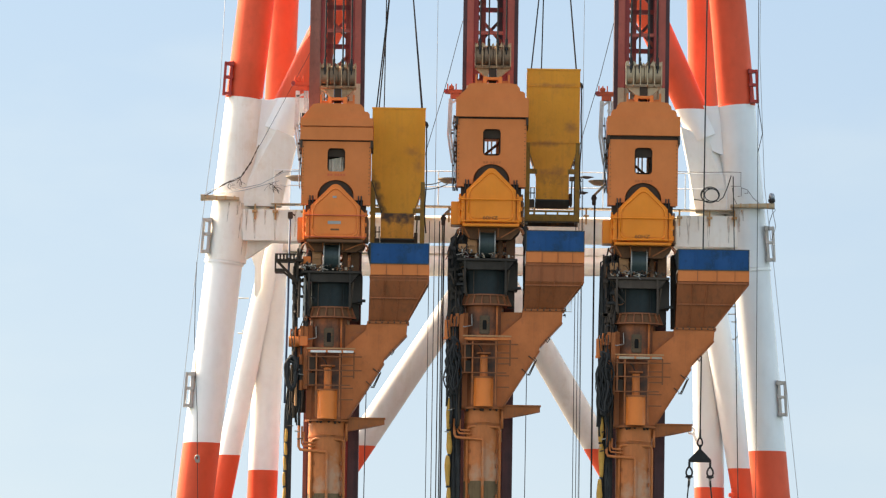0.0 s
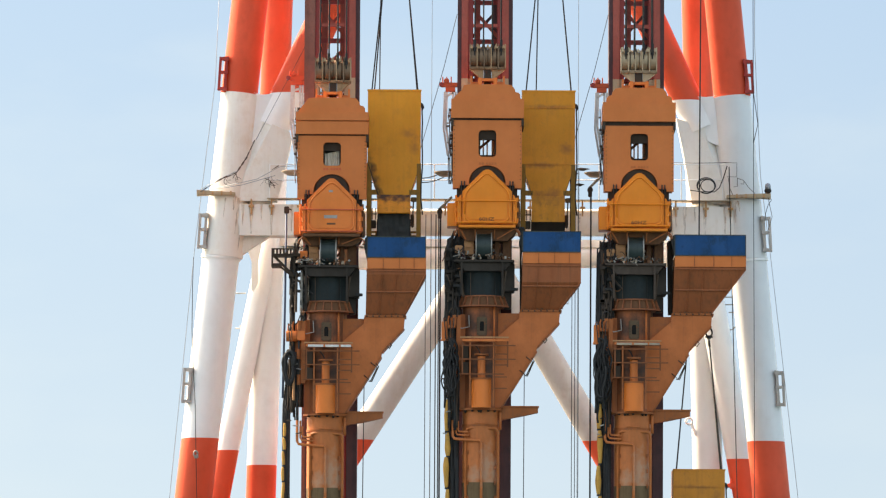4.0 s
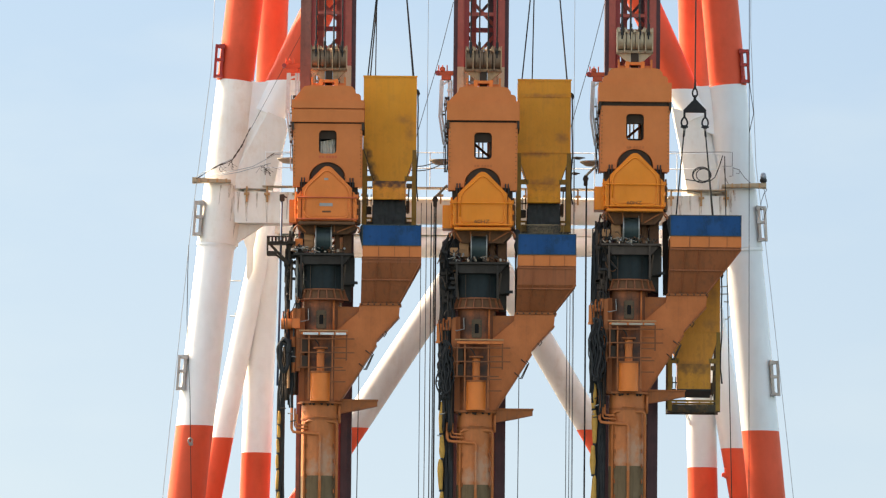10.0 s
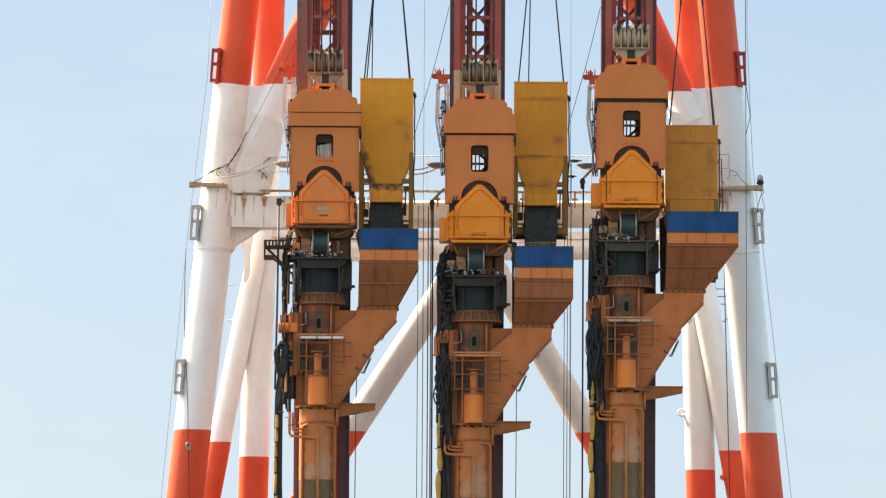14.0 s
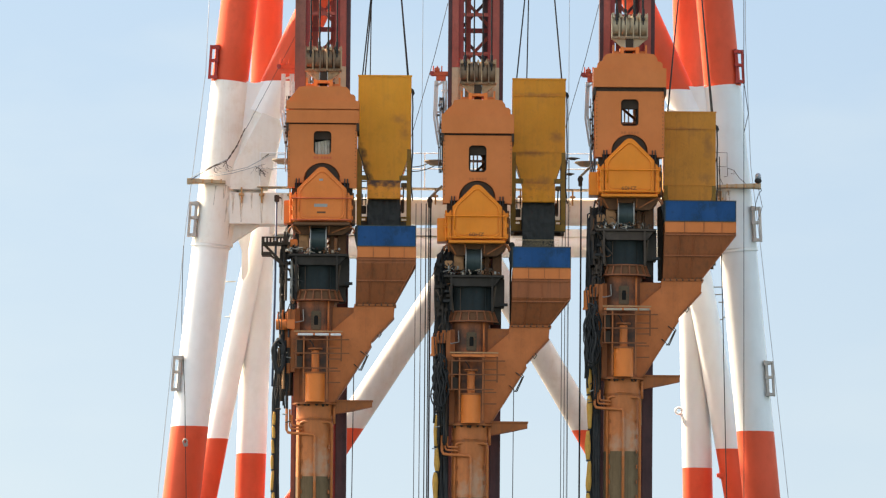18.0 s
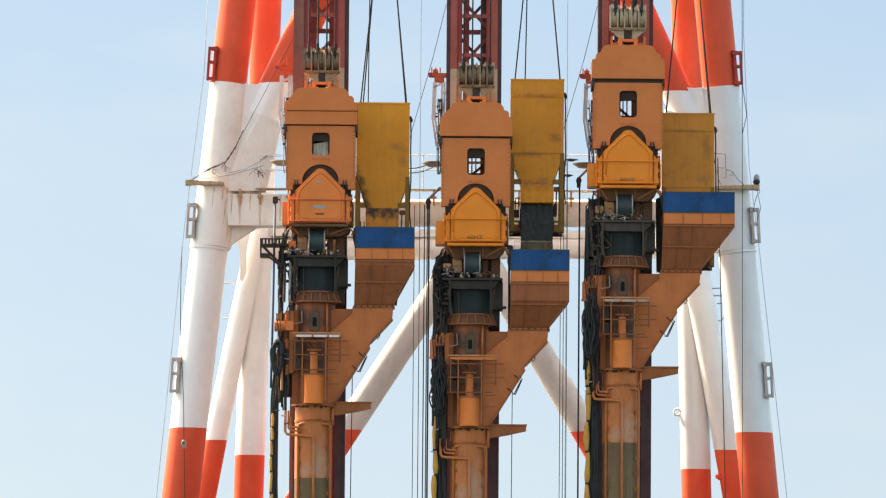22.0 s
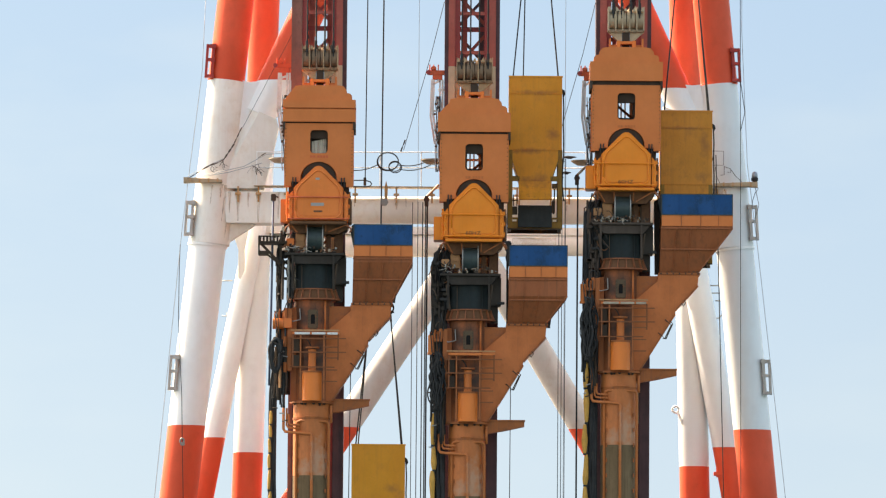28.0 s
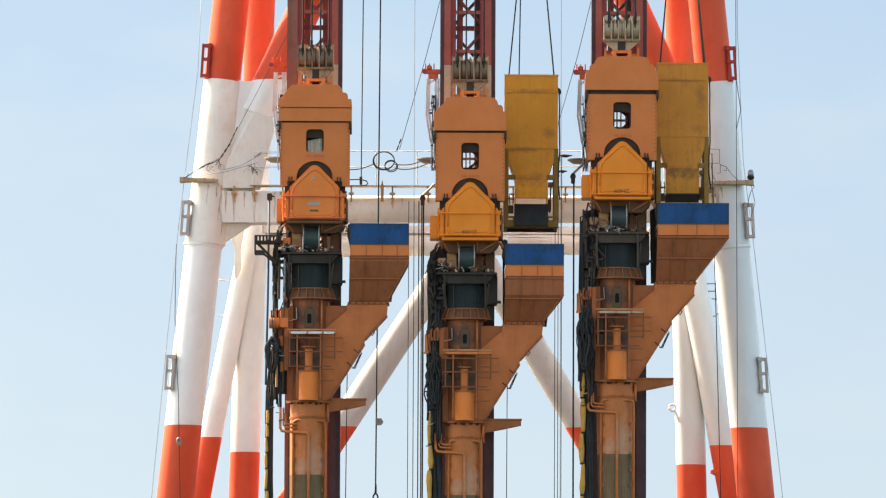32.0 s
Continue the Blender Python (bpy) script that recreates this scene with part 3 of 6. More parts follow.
# ladder-like side brackets on the front legs
def leg_bracket(a, b, z, s, mat, h, r):
    """An outer post held off the leg by three flared arms, with a strip welded to the leg."""
    mid = on_line(a, b, z + h / 2).x
    lo, hi = (mid + 0.6 * (on_line(a, b, zz).x - mid) for zz in (z, z + h))
    inn = r - 0.12
    out = inn + 0.28
    bm = B()
    prism(bm, [(lo - s * out, z - 0.06), (lo - s * (out - 0.085), z - 0.06), (hi - s * (out - 0.085), z + h + 0.06), (hi - s * out, z + h + 0.06)], 5.34, 5.66, 0.008)
    brk = part("side_bracket", bm, mat, derrick)
    bm = B()
    prism(bm, [(lo - s * (inn + 0.07), z), (lo - s * (inn - 0.03), z), (hi - s * (inn - 0.03), z + h), (hi - s * (inn + 0.07), z + h)], 5.40, 5.62, 0.005)
    part("weld_strip", bm, mat, brk)
    for k, flare in ((0.0, 0.03), (0.55, 0.02), (1.0, 0.05)):
        zz = z + k * h
        c = lo + (hi - lo) * k
        bm = B()
        prism(bm, [(c - s * (out - 0.03), zz - 0.04), (c - s * (inn - 0.06), zz - 0.04 - flare), (c - s * (inn - 0.06), zz + 0.04 + flare), (c - s * (out - 0.03), zz + 0.04)], 5.36, 5.70, 0.005)
        part("arm", bm, mat, brk)


for z, h, mat in ((36.52, 1.1, BRACKET_RED), (30.72, 1.15, BRACKET), (25.08, 1.15, BRACKET)):
    for (a, b), s in ((FL, 1), (FR, -1)):
        leg_bracket(a, b, z, s, mat, h, 0.66 if z > 36 else 0.75 if z > 30 else 0.685)


# ---- leader masts ----
def leader(x, name_label):
    m = thing("piling_mast", pose(x, 0, 0), name_label, "mast", "piling masts")
    z0, z1 = 3.2, 50.0
    for s, rail_mat in ((-1, RUSTY), (1, ROSE)):
        for c0, c1, mt in ((z0, 30.5, MAST_DARK), (30.5, 36.25, RUSTY if s < 0 and x < 0 else CREAM), (36.25, z1, rail_mat if x < 0 else ROSE)):
            bm = B()
            box(bm, s * 0.60, s * 0.84, -0.62, -0.30, c0, c1, 0.01)
            part("guide_rail", bm, mt, m)
        bm = B()
        box(bm, s * 0.80, s * 0.98, -0.55, 0.55, z0, z1, 0.02)
        part("side_plate", bm, RUSTY if s < 0 and x < 0 else MAST_DARK, m)
        for c0, c1, mt in ((z0, 23.6, DULL_RED), (23.6, 36.25, CREAM), (36.25, z1, DULL_RED)):
            bm = B()
            box(bm, s * 0.42, s * 0.79, 0.25, 0.55, c0, c1, 0.01)
            part("rear_chord", bm, mt, m)
            # Right web's MAST_DARK puts a shadowed chord into the paint.
            bm = B()
            box(bm, s * 0.22 + 0.05, s * 0.43 + (0.05 if s < 0 else 0.0), 0.312, 0.352, c0, c1)
            part("chord_web", bm, mt if mt is CREAM else (ROSE if s < 0 or x < 0 else MAST_DARK), m)
            bm = B()
            box(bm, s * 0.44, s * 0.60, -0.5, -0.3, c0, c1, 0.01)
            part("front_chord", bm, mt, m)
    n = 0
    z = 4.0
    while z < 49:
        if 23 < z < 35.6:
            # K-braces and pale ties in the cream-painted middle
            bm = B()
            box(bm, -0.78, 0.78, 0.30, 0.40, z + 0.96, z + 1.04)
            part("cross_tie", bm, GUIDE, m)
            for dz in (0.66, -0.66):
                bm = B()
                bar(bm, (-0.34, 0.25, z + 0.3), (0.44, 0.25, z + 0.3 + dz), 0.085)
                part("lattice_bar", bm, UMBER, m)
        else:
            bm = B()
            box(bm, -0.78, 0.78, 0.30, 0.46, z, z + 0.16)
            part("cross_tie", bm, DULL_RED, m)
            bm = B()
            box(bm, -0.44, 0.44, -0.46, -0.34, z + 0.5, z + 0.62)
            part("cross_tie", bm, ROSE, m)
            s = 1 if n % 2 else -1
            bm = B()
            bar(bm, (-0.5 * s, 0.33, z + 0.2), (0.5 * s, 0.33, z + 1.3), 0.11)
            part("lattice_bar", bm, ROSE, m)
            bm = B()
            bar(bm, (0.5 * s, 0.52, z + 0.2), (-0.5 * s, 0.52, z + 1.3), 0.10)
            part("lattice_bar", bm, DULL_RED if x < 0 else MAST_DARK, m)
        z += 1.4
        n += 1
    for xx in (-0.3, -0.17, -0.04, 0.1, 0.28):
        bm = B()
        box(bm, xx - 0.026, xx + 0.026, 0.60, 0.66, 23.6, 36.2)
        part("inner_stringer", bm, GUIDE, m)
    # sheave arm and hose guide at the side
    up = 0.2 if x < 0 else 0.0
    arm_mat = RED if x < 0 else GUARD_RED
    arm = B()
    box(arm, -1.56, -0.95, -0.35, -0.15, 35.97 + up, 36.13 + up, 0.02)
    a = part("sheave_arm", arm, arm_mat, m)
    bm = B()
    box(bm, -1.46, -1.27, -0.4, -0.1, 36.12 + up, 36.27 + up, 0.03)
    part("arm_block", bm, arm_mat, a)
    bm = B()
    box(bm, -1.40, -1.05, -0.38, -0.12, 35.80 + up, 35.97 + up, 0.02)
    part("arm_bracket", bm, arm_mat, a)
    bm = B()
    rod(bm, (-1.55, -0.42, 36.06 + up), (-1.55, -0.1, 36.06 + up), 0.075, seg=20)
    part("sheave", bm, DULL_RED, a)
    for xx in (-1.5, -1.36, -1.2):
        bm = B()
        rod(bm, (xx, -0.25, 36.1 + up), (xx, -0.25, 36.34 + up), 0.022, seg=8)
        part("pin", bm, arm_mat, a)
    bm = B()
    box(bm, -1.2, -0.95, -0.3, -0.2, 35.4, 35.48)
    guide = part("hose_guide", bm, WHITE, m, "white-painted hose guide frame")
    for pts in ([(-1.42, 35.8), (-1.46, 34.5), (-1.30, 33.5)], [(-1.35, 35.8), (-1.38, 34.6), (-1.22, 33.6)], [(-1.13, 35.8), (-1.13, 33.3)], [(-1.04, 35.8), (-1.03, 33.3)], [(-1.42, 35.6), (-1.13, 35.78)], [(-0.96, 35.7), (-0.72, 35.3)]):
        bm = B()
        for p, q in zip(pts, pts[1:]):
            bar(bm, (p[0], -0.3, p[1] + up), (q[0], -0.3, q[1] + up * 0.5), 0.075)
        part("guide_bar", bm, GUIDE, guide)
    rnd = random.Random(int(x * 7) + 90)
    for k in range(5):
        bm = B()
        pts = [Vector((-1.27 + 0.045 * k + rnd.uniform(-.03, .03), -0.38, 35.2 - 0.3 * j)) for j in range(10)]
        line(bm, pts, 0.02, 5)
        part("cable", bm, BLACK if k % 2 else PALE_ROPE, guide)
    for k in range(16):
        bm = B()
        xx, zz = -1.27 + rnd.uniform(-.05, .12), 35.1 - 0.115 * k
        box(bm, xx - 0.045, xx + 0.045, -0.45, -0.35, zz, zz + rnd.uniform(0.05, 0.1), 0.01)
        part("cable_clip", bm, (DARK, STEEL, BROWN)[k % 3], guide)
    bm = B()
    rod(bm, (-1.34, 1.2, 32.93), (-1.34, 1.2, 33.05), 0.26, 0.45, 28)
    rod(bm, (-1.34, 1.2, 33.05), (-1.34, 1.2, 33.09), 0.46, 0.46, 28)
    tray = part("round_tray", bm, TRAY, m)
    bm = B()
    bar(bm, (-1.3, 1.2, 32.98), (-0.9, 0.5, 32.98), 0.08)
    part("tray_arm", bm, TRAY, tray)
    return m


for x, lab in ((-3.86, "dark red lattice piling mast with rusty guide rail"), (1.58, "dark red lattice piling mast in the middle of the row"), (6.96, "dark red lattice piling mast beside the striped leg")):
    leader(x, lab)


# plain head beam across the mast tops carries the hoist ropes
bm = B()
box(bm, -6.2, 11.0, -0.35, 0.35, 50.0, 50.7, 0.02)
tagged(part("head_beam", bm, DULL_RED, None), "dark red steel head beam across the mast tops", "beam")


# ---- piling rigs: hammer, hopper, chute and casing pipe ----
def rig(x, z, drop, cover_mat, right, text, label, balcony=False, sink=0.0, knee=0.16):
    """drop: how much lower the upper housing sits; right: the hopper's far edge; knee: where its side starts to slope."""
    r = thing("vibro_hammer_rig", pose(x, -2, z), label, "piling rig", "piling rigs")
    d = -drop
    k0 = -sink
    e0 = d - (0.1 if balcony else 0.0)
    # upper housing with stepped shoulders
    bm = B()
    steps = [(1.20, 5.70), (1.15, 5.72), (1.14, 5.86), (1.08, 5.93), (0.97, 5.95), (0.95, 6.06), (0.84, 6.19), (0.62, 6.22)]
    slope = [(-0.62, 6.22), (-0.84, 6.19), (-1.15, 5.80), (-1.20, 5.72)]
    if right > 3.5:
        slope = [(-px, pz) for px, pz in steps[::-1]]
    elif not balcony:
        slope = [(-0.62, 6.22), (-0.84, 6.18), (-0.90, 6.02), (-1.10, 5.84), (-1.20, 5.72)]
    prism(bm, [(px, pz + d) for px, pz in [(-1.20, 5.3), (1.20, 5.3)] + steps + slope], -0.90, 0.86, 0.015)
    top = part("upper_housing", bm, ORANGE, r)
    bm = B()
    cut = 5.40 + d if balcony else 5.70 + d
    box(bm, -1.275, 1.275, -0.97, 0.9, 5.02 + e0, cut - (0.03 if balcony else 0), 0.006)
    part("band_plate", bm, ORANGE, top)
    if balcony:
        bm = B()
        box(bm, -1.275, 1.275, -1.0, 0.9, cut + 0.004, 5.70 + d, 0.012)
        part("shoulder_plate", bm, ORANGE, top)
    for s in (-1, 1):
        bm = B()
        box(bm, s * 0.20, s * 0.34, -0.5, 0.5, 6.2 + d, 6.50 + d, 0.02)
        part("lug", bm, BRIGHT_ORANGE, top)
        bm = B()
        box(bm, s * 0.34, s * 0.60, -0.4, 0.4, 6.2 + d, 6.36 + d, 0.02)
        part("lug_base", bm, ORANGE, top)
        bm = B()
        box(bm, s * 0.54, s * 0.61, -0.55, -0.4, 6.2 + d, 6.56 + d, 0.01)
        part("stop_pin", bm, ORANGE, top)
    bm = B()
    box(bm, -0.22, 0.22, -0.45, 0.45, 6.38 + d, 6.48 + d, 0.01)
    part("pin_plate", bm, BRIGHT_ORANGE, top)
    # Dark box in the gap paints in the eave's shadow line.
    bm = B()
    box(bm, -1.17, 1.17, -0.82, 0.8, 4.88 + e0, 5.04 + e0)
    part("eave_shade", bm, DARK, r)
    # lower housing: two plates with arch and window cut through
    h0, h1 = 2.66 + k0, 4.92 + e0 + (0.055 if balcony else 0.03 if right < 3.5 else -0.04)
    arch = [(0.64 * math.cos(math.pi * i / 16), h0 + 0.1 + 0.60 * math.sin(math.pi * i / 16)) for i in range(17)]
    w0, w1 = (3.58, 4.34) if balcony else (3.70, 4.58)
    for y0, y1, nm in ((-0.88, -0.72, "front_plate"), (0.62, 0.78, "rear_plate")):
        bm = B()
        outline = [(1.21, h0), (1.21, w0 - 0.04), (-1.21, w0 - 0.04), (-1.21, h0), (-0.64, h0)] + arch[::-1] + [(0.64, h0)]
        prism(bm, outline, y0, y1)
        box(bm, -1.21, -0.31, y0, y1, w0 - 0.04, w1 + 0.02)
        box(bm, 0.31, 1.21, y0, y1, w0 - 0.04, w1 + 0.02)
        box(bm, -1.21, 1.21, y0, y1, w1 + 0.02, h1)
        for sx in (-1, 1):
            for zz, sz in ((w0 - 0.04, 1), (w1 + 0.02, -1)):
                c = [(sx * 0.31, zz)] + [(sx * (0.31 - 0.13 + 0.13 * math.sin(a)), zz + sz * (0.13 - 0.13 * math.cos(a))) for a in (0, 0.4, 0.8, 1.2, 1.57)]
                prism(bm, c, y0 + 0.001, y1 - 0.001)
        plate = part(nm, bm, ORANGE, r)
        if y0 < 0:
            for s in (-1, 1):
                for k in range(14):
                    b2 = B()
                    zz = h0 + 0.2 + k * (h1 - h0 - 0.4) / 13
                    rod(b2, (s * 1.16, y0 - 0.015, zz), (s * 1.16, y0, zz), 0.020, seg=6)
                    part("bolt", b2, UMBER, plate)
    for s in (-1, 1):
        bm = B()
        box(bm, s * 1.06, s * 1.18, -0.72, 0.62, h0 + 0.02, h1)
        part("side_plate", bm, ORANGE, r)
        # Dark blocks fill the pockets beside the arch.
        bm = B()
        box(bm, s * 0.70, s * 1.06, -0.6, 0.6, 2.2 + k0, 2.72 + k0, 0.02)
        part("pocket_block", bm, DARK, r)
        bm = B()
        box(bm, s * 0.96, s * 1.21, -0.88, -0.72, h0 - (0.18 if balcony else 0.1), h0 + 0.001, 0.005)
        part("plate_leg", bm, ORANGE, r)
        for k in range(2):
            bm = B()
            rod(bm, (s * (0.80 + 0.1 * k), -0.92, h0 - 0.2), (s * (0.80 + 0.1 * k), -0.92, h0 + 0.14), 0.022, seg=8)
            part("mount_bolt", bm, BLACK, r)
    # Dark blocks added for the dark housing interior behind the window.
    bm = B()
    box(bm, -1.05, 1.05, -0.70, -0.48, w1 - (0.26 if balcony else 0.30), h1 - 0.02)
    if balcony:
        box(bm, -1.05, 1.05, -0.48, 0.6, w1 - 0.26, h1 - 0.02)
    box(bm, -1.05, 1.05, -0.2, 0.6, h0 + 0.7, w0 + 0.09)
    box(bm, -0.42, -0.26, -0.6, 0.6, w0, w1)
    box(bm, 0.26, 0.42, -0.6, 0.6, w0, w1)
    part("inner_frame", bm, DARK, r)
    if drop:
        bm = B()
        n = 24
        folds = [(-0.32 + 0.64 * i / n, -0.58 + 0.03 * math.sin(i * 1.7) + 0.02 * math.sin(i * 0.6)) for i in range(n + 1)]
        vs = [(bm.verts.new((px, py, w0 - 0.04)), bm.verts.new((px, py + 0.03, w1 - 0.3 + 0.05 * math.sin(px * 5)))) for px, py in folds]
        for (a1, b1), (a2, b2) in zip(vs, vs[1:]):
            bm.faces.new((a1, a2, b2, b1))
        part("canvas_sheet", bm, CANVAS, r, "grey-beige sheet seen through the window")
    for s in (-1, 1):
        bm = B()
        box(bm, s * 1.19, s * 1.275, -0.95, 0.9, 4.74 + e0, 5.06 + e0, 0.005)
        part("eave_flap", bm, DARK, r)
    # Dark cylinder fills the gap under the arch.
    bm = B()
    rod(bm, (0, -0.80, 2.76 + k0), (0, 0.5, 2.76 + k0), 0.60, seg=32)
    part("arch_fill", bm, DARK, r)
    # gable-shaped cover over the exciter
    def gable():
        return [(px, pz + k0) for px, pz in ((-0.87, 1.28), (0.87, 1.28), (0.87, 2.42), (0.24, 3.06), (0.15, 3.145), (0.06, 3.19), (-0.06, 3.19), (-0.15, 3.145), (-0.24, 3.06), (-0.87, 2.42))]
    bm = B()
    prism(bm, gable(), -1.12, -0.5, 0.03)
    cover = part("exciter_cover", bm, cover_mat, r)
    def rounded(pts, q, n=6):
        out = []
        for i in range(len(pts)):
            p0, p1, p2 = (Vector((*pts[(i + k) % len(pts)], 0)) for k in (-1, 0, 1))
            a_ = p1 + (p0 - p1).normalized() * min(q, (p0 - p1).length * 0.45)
            b_ = p1 + (p2 - p1).normalized() * min(q, (p2 - p1).length * 0.45)
            for k in range(n + 1):
                f = k / n
                out.append((a_ * (1 - f) ** 2 + p1 * 2 * f * (1 - f) + b_ * f * f).xy)
        return out

    inset = rounded([(px * 0.90, 2.12 + k0 + (pz - k0 - 2.12) * 0.90) for px, pz in ((-0.87, 1.28 + k0), (0.87, 1.28 + k0), (0.87, 2.40 + k0), (0, 3.22 + k0), (-0.87, 2.40 + k0))], 0.24)
    bm = B()
    line(bm, [Vector((p.x, -1.125, p.y)) for p in inset + inset[:1]], 0.028, 6)
    part("raised_rim", bm, cover_mat, cover)
    bm = B()
    prism(bm, [(p.x * 0.9, 2.1 + (p.y - 2.1) * 0.92) for p in inset], -1.145, -1.115, 0.006)
    part("cover_panel", bm, cover_mat, cover)
    for xx in (-0.32, 0.36):
        bm = B()
        box(bm, xx - 0.008, xx + 0.008, -1.152, -1.143, 1.5, 2.5)
        part("seam", bm, cover_mat, cover)
    bm = B()
    box(bm, -1.00, 1.00, -1.2, -0.6, 1.14 + k0, 1.24 + k0, 0.02)
    part("cover_ledge", bm, UMBER if balcony else cover_mat, cover)
    for sx in (-1, 1):
        bm = B()
        prism(bm, [(sx * 0.90, 1.26 + k0), (sx * 1.05, 1.26 + k0), (sx * 1.05, 2.06 + k0), (sx * 0.97, 2.26 + k0), (sx * 0.90, 2.32 + k0)], -1.05, -0.8, 0.01)
        part("cover_cheek", bm, cover_mat, cover)
        for k in range(3):
            bm = B()
            zz = 1.36 + 0.30 * k + k0
            rod(bm, (sx * 1.0, -1.16, zz), (sx * 1.0, -1.16, zz + 0.13), 0.036, seg=8)
            part("hinge", bm, cover_mat, cover)
        bm = B()
        line(bm, [Vector((sx * 1.0, -1.1, 1.12 + k0)), Vector((sx * 1.12, -1.12, 1.02 + k0)), Vector((sx * 1.16, -1.1, 0.92 + k0)), Vector((sx * 1.10, -1.08, 0.86 + k0))], 0.03, 6)
        part("corner_hook", bm, COLLAR, cover)
    for zz, half in ((2.08 + k0, 1.02), (1.32 + k0, 1.05)):
        bm = B()
        rod(bm, (-half, -1.24, zz), (half, -1.24, zz), 0.022, seg=8)
        for xx in (-half, half):
            rod(bm, (xx, -1.24, zz), (xx, -0.8, zz), 0.028, seg=8)
        part("hand_rail", bm, GUARD_RED if balcony else cover_mat, cover)
    bm = B()
    box(bm, -1.03, 1.03, -0.8, 0.7, 1.22 + k0, 2.24 + k0, 0.03)
    part("exciter_box", bm, cover_mat, r)
    for s, a, b in ((-1, 1.04, 1.33 if balcony else 1.40), (1, 1.03, 1.16)):
        bm = B()
        box(bm, s * a, s * b, -0.75, 0.3, 1.22 + k0, 2.04 + k0, 0.02)
        side = part("side_box", bm, cover_mat if s < 0 else UMBER, r)
        bm = B()
        box(bm, s * (a + 0.04), s * (b - 0.03), -0.765, -0.745, 1.30 + k0, 1.94 + k0, 0.006)
        part("box_lid", bm, cover_mat if s < 0 else UMBER, side)
    for s in (-1, 1):
        bm = B()
        rod(bm, (s * 1.09, -0.9, 1.25 + k0), (s * 1.09, -0.9, 2.3 + k0), 0.035, seg=8)
        for k in range(7):
            rod(bm, (s * 1.09, -0.9, 1.5 + 0.1 * k + k0), (s * 1.09, -0.9, 1.55 + 0.1 * k + k0), 0.06, seg=10)
        part("tie_bolt", bm, cover_mat if s < 0 else UMBER, r)
        for k in range(3):
            bm = B()
            zz = 1.35 + 0.36 * k + k0
            box(bm, s * 1.0, s * 1.1, -1.0, -0.8, zz, zz + 0.14, 0.01)
            part("clamp", bm, cover_mat, r)
    # Umber here carries the shade under the cover's overhang.
    bm = B()
    prism(bm, [(-1.06, 1.16 + k0), (1.06, 1.16 + k0), (1.0, 1.0 + k0), (0.72, 0.72), (-0.72, 0.72), (-1.0, 1.0 + k0)], -0.7, 0.6, 0.02)
    skirt = part("skirt", bm, UMBER, r)
    for p, q in (((-0.42, 1.14), (-0.40, 0.80)), ((0.27, 1.14), (0.26, 0.80)), ((-0.95, 1.12), (-0.74, 0.76)), ((0.95, 1.12), (0.36, 0.78)), ((1.0, 1.1), (1.12, 0.95)), ((-1.0, 1.12), (-0.98, 0.86))):
        bm = B()
        bar(bm, (p[0], -0.95, p[1] + k0), (q[0], -0.78, q[1]), 0.04)
        part("skirt_rib", bm, ORANGE_WORN, skirt)
    if text:
        cu = bpy.data.curves.new("lettering", "FONT")
        cu.body, cu.size, cu.extrude, cu.align_x = text, 0.175, 0.004, "CENTER"
        tmp = bpy.data.objects.new("lettering", cu)
        me = bpy.data.meshes.new_from_object(tmp)
        me.materials.clear()
        me.materials.append(UMBER)
        me.transform(Matrix.Translation((-0.02, -1.149, 1.385)) @ pose(0, 0, 0, 90) @ Matrix.Diagonal((1.3, 1, 1, 1)))
        t_ = new("lettering", me)
        t_.parent = cover
        bpy.data.objects.remove(tmp)
    else:
        for x0, x1, z0, z1, mt in ((-0.26, 0.20, 1.66, 1.77, STEEL), (-0.16, 0.14, 1.44, 1.50, UMBER), (-0.1, 0.04, 2.58, 2.65, STEEL)):
            bm = B()
            box(bm, x0, x1, -1.155, -1.143, z0, z1)
            part("marking", bm, mt, cover)
    for k in range(6):
        bm = B()
        xx = -0.30 + 0.1 * k + (0.05 if k > 1 else 0)
        box(bm, xx, xx + 0.07, -0.888, -0.879, w0 - (0.2 if balcony else 0.32), w0 - (0.12 if balcony else 0.24))
        part("marking", bm, GUARD_RED if balcony else CHUTE, r)
    # work deck under the exciter: cable drum, boxes, deck and dark chuck
    bm = B()
    rod(bm, (-0.36, -0.55, 0.52), (0.14, -0.55, 0.52), 0.47, seg=32)
    drum = part("cable_drum", bm, TEAL, r)
    for xx in (-0.38, 0.16):
        bm = B()
        rod(bm, (xx - 0.02, -0.55, 0.52), (xx + 0.02, -0.55, 0.52), 0.53, seg=32)
        part("drum_flange", bm, STEEL, drum)
    bm = B()
    box(bm, -0.80, -0.46, -0.5, 0.1, 0.24, 0.76, 0.02)
    box(bm, -0.78, -0.48, -0.54, -0.5, 0.5, 0.54)
    part("valve_box", bm, TAN, r)
    bm = B()
    box(bm, -1.12, -0.84, -0.6, -0.1, 0.30, 0.56, 0.02)
    box(bm, -1.1, -0.9, -0.62, -0.6, 0.42, 0.46)
    part("valve_box", bm, BRIGHT_ORANGE if balcony else TAN, r)
    for x0, x1 in ((0.28, 0.44), (0.56, 0.86)):
        bm = B()
        box(bm, x0, x1, -0.3, 0.4, 0.05, 0.8, 0.02)
        part("column", bm, UMBER, r)
    rnd = random.Random(7)
    for k in range(9):
        bm = B()
        p0 = Vector((rnd.uniform(-1.0, 0.4), -0.85, rnd.uniform(0.08, 0.3)))
        p1 = p0 + Vector((rnd.uniform(0.15, 0.4), rnd.uniform(-0.1, 0.2), rnd.uniform(-0.06, 0.2)))
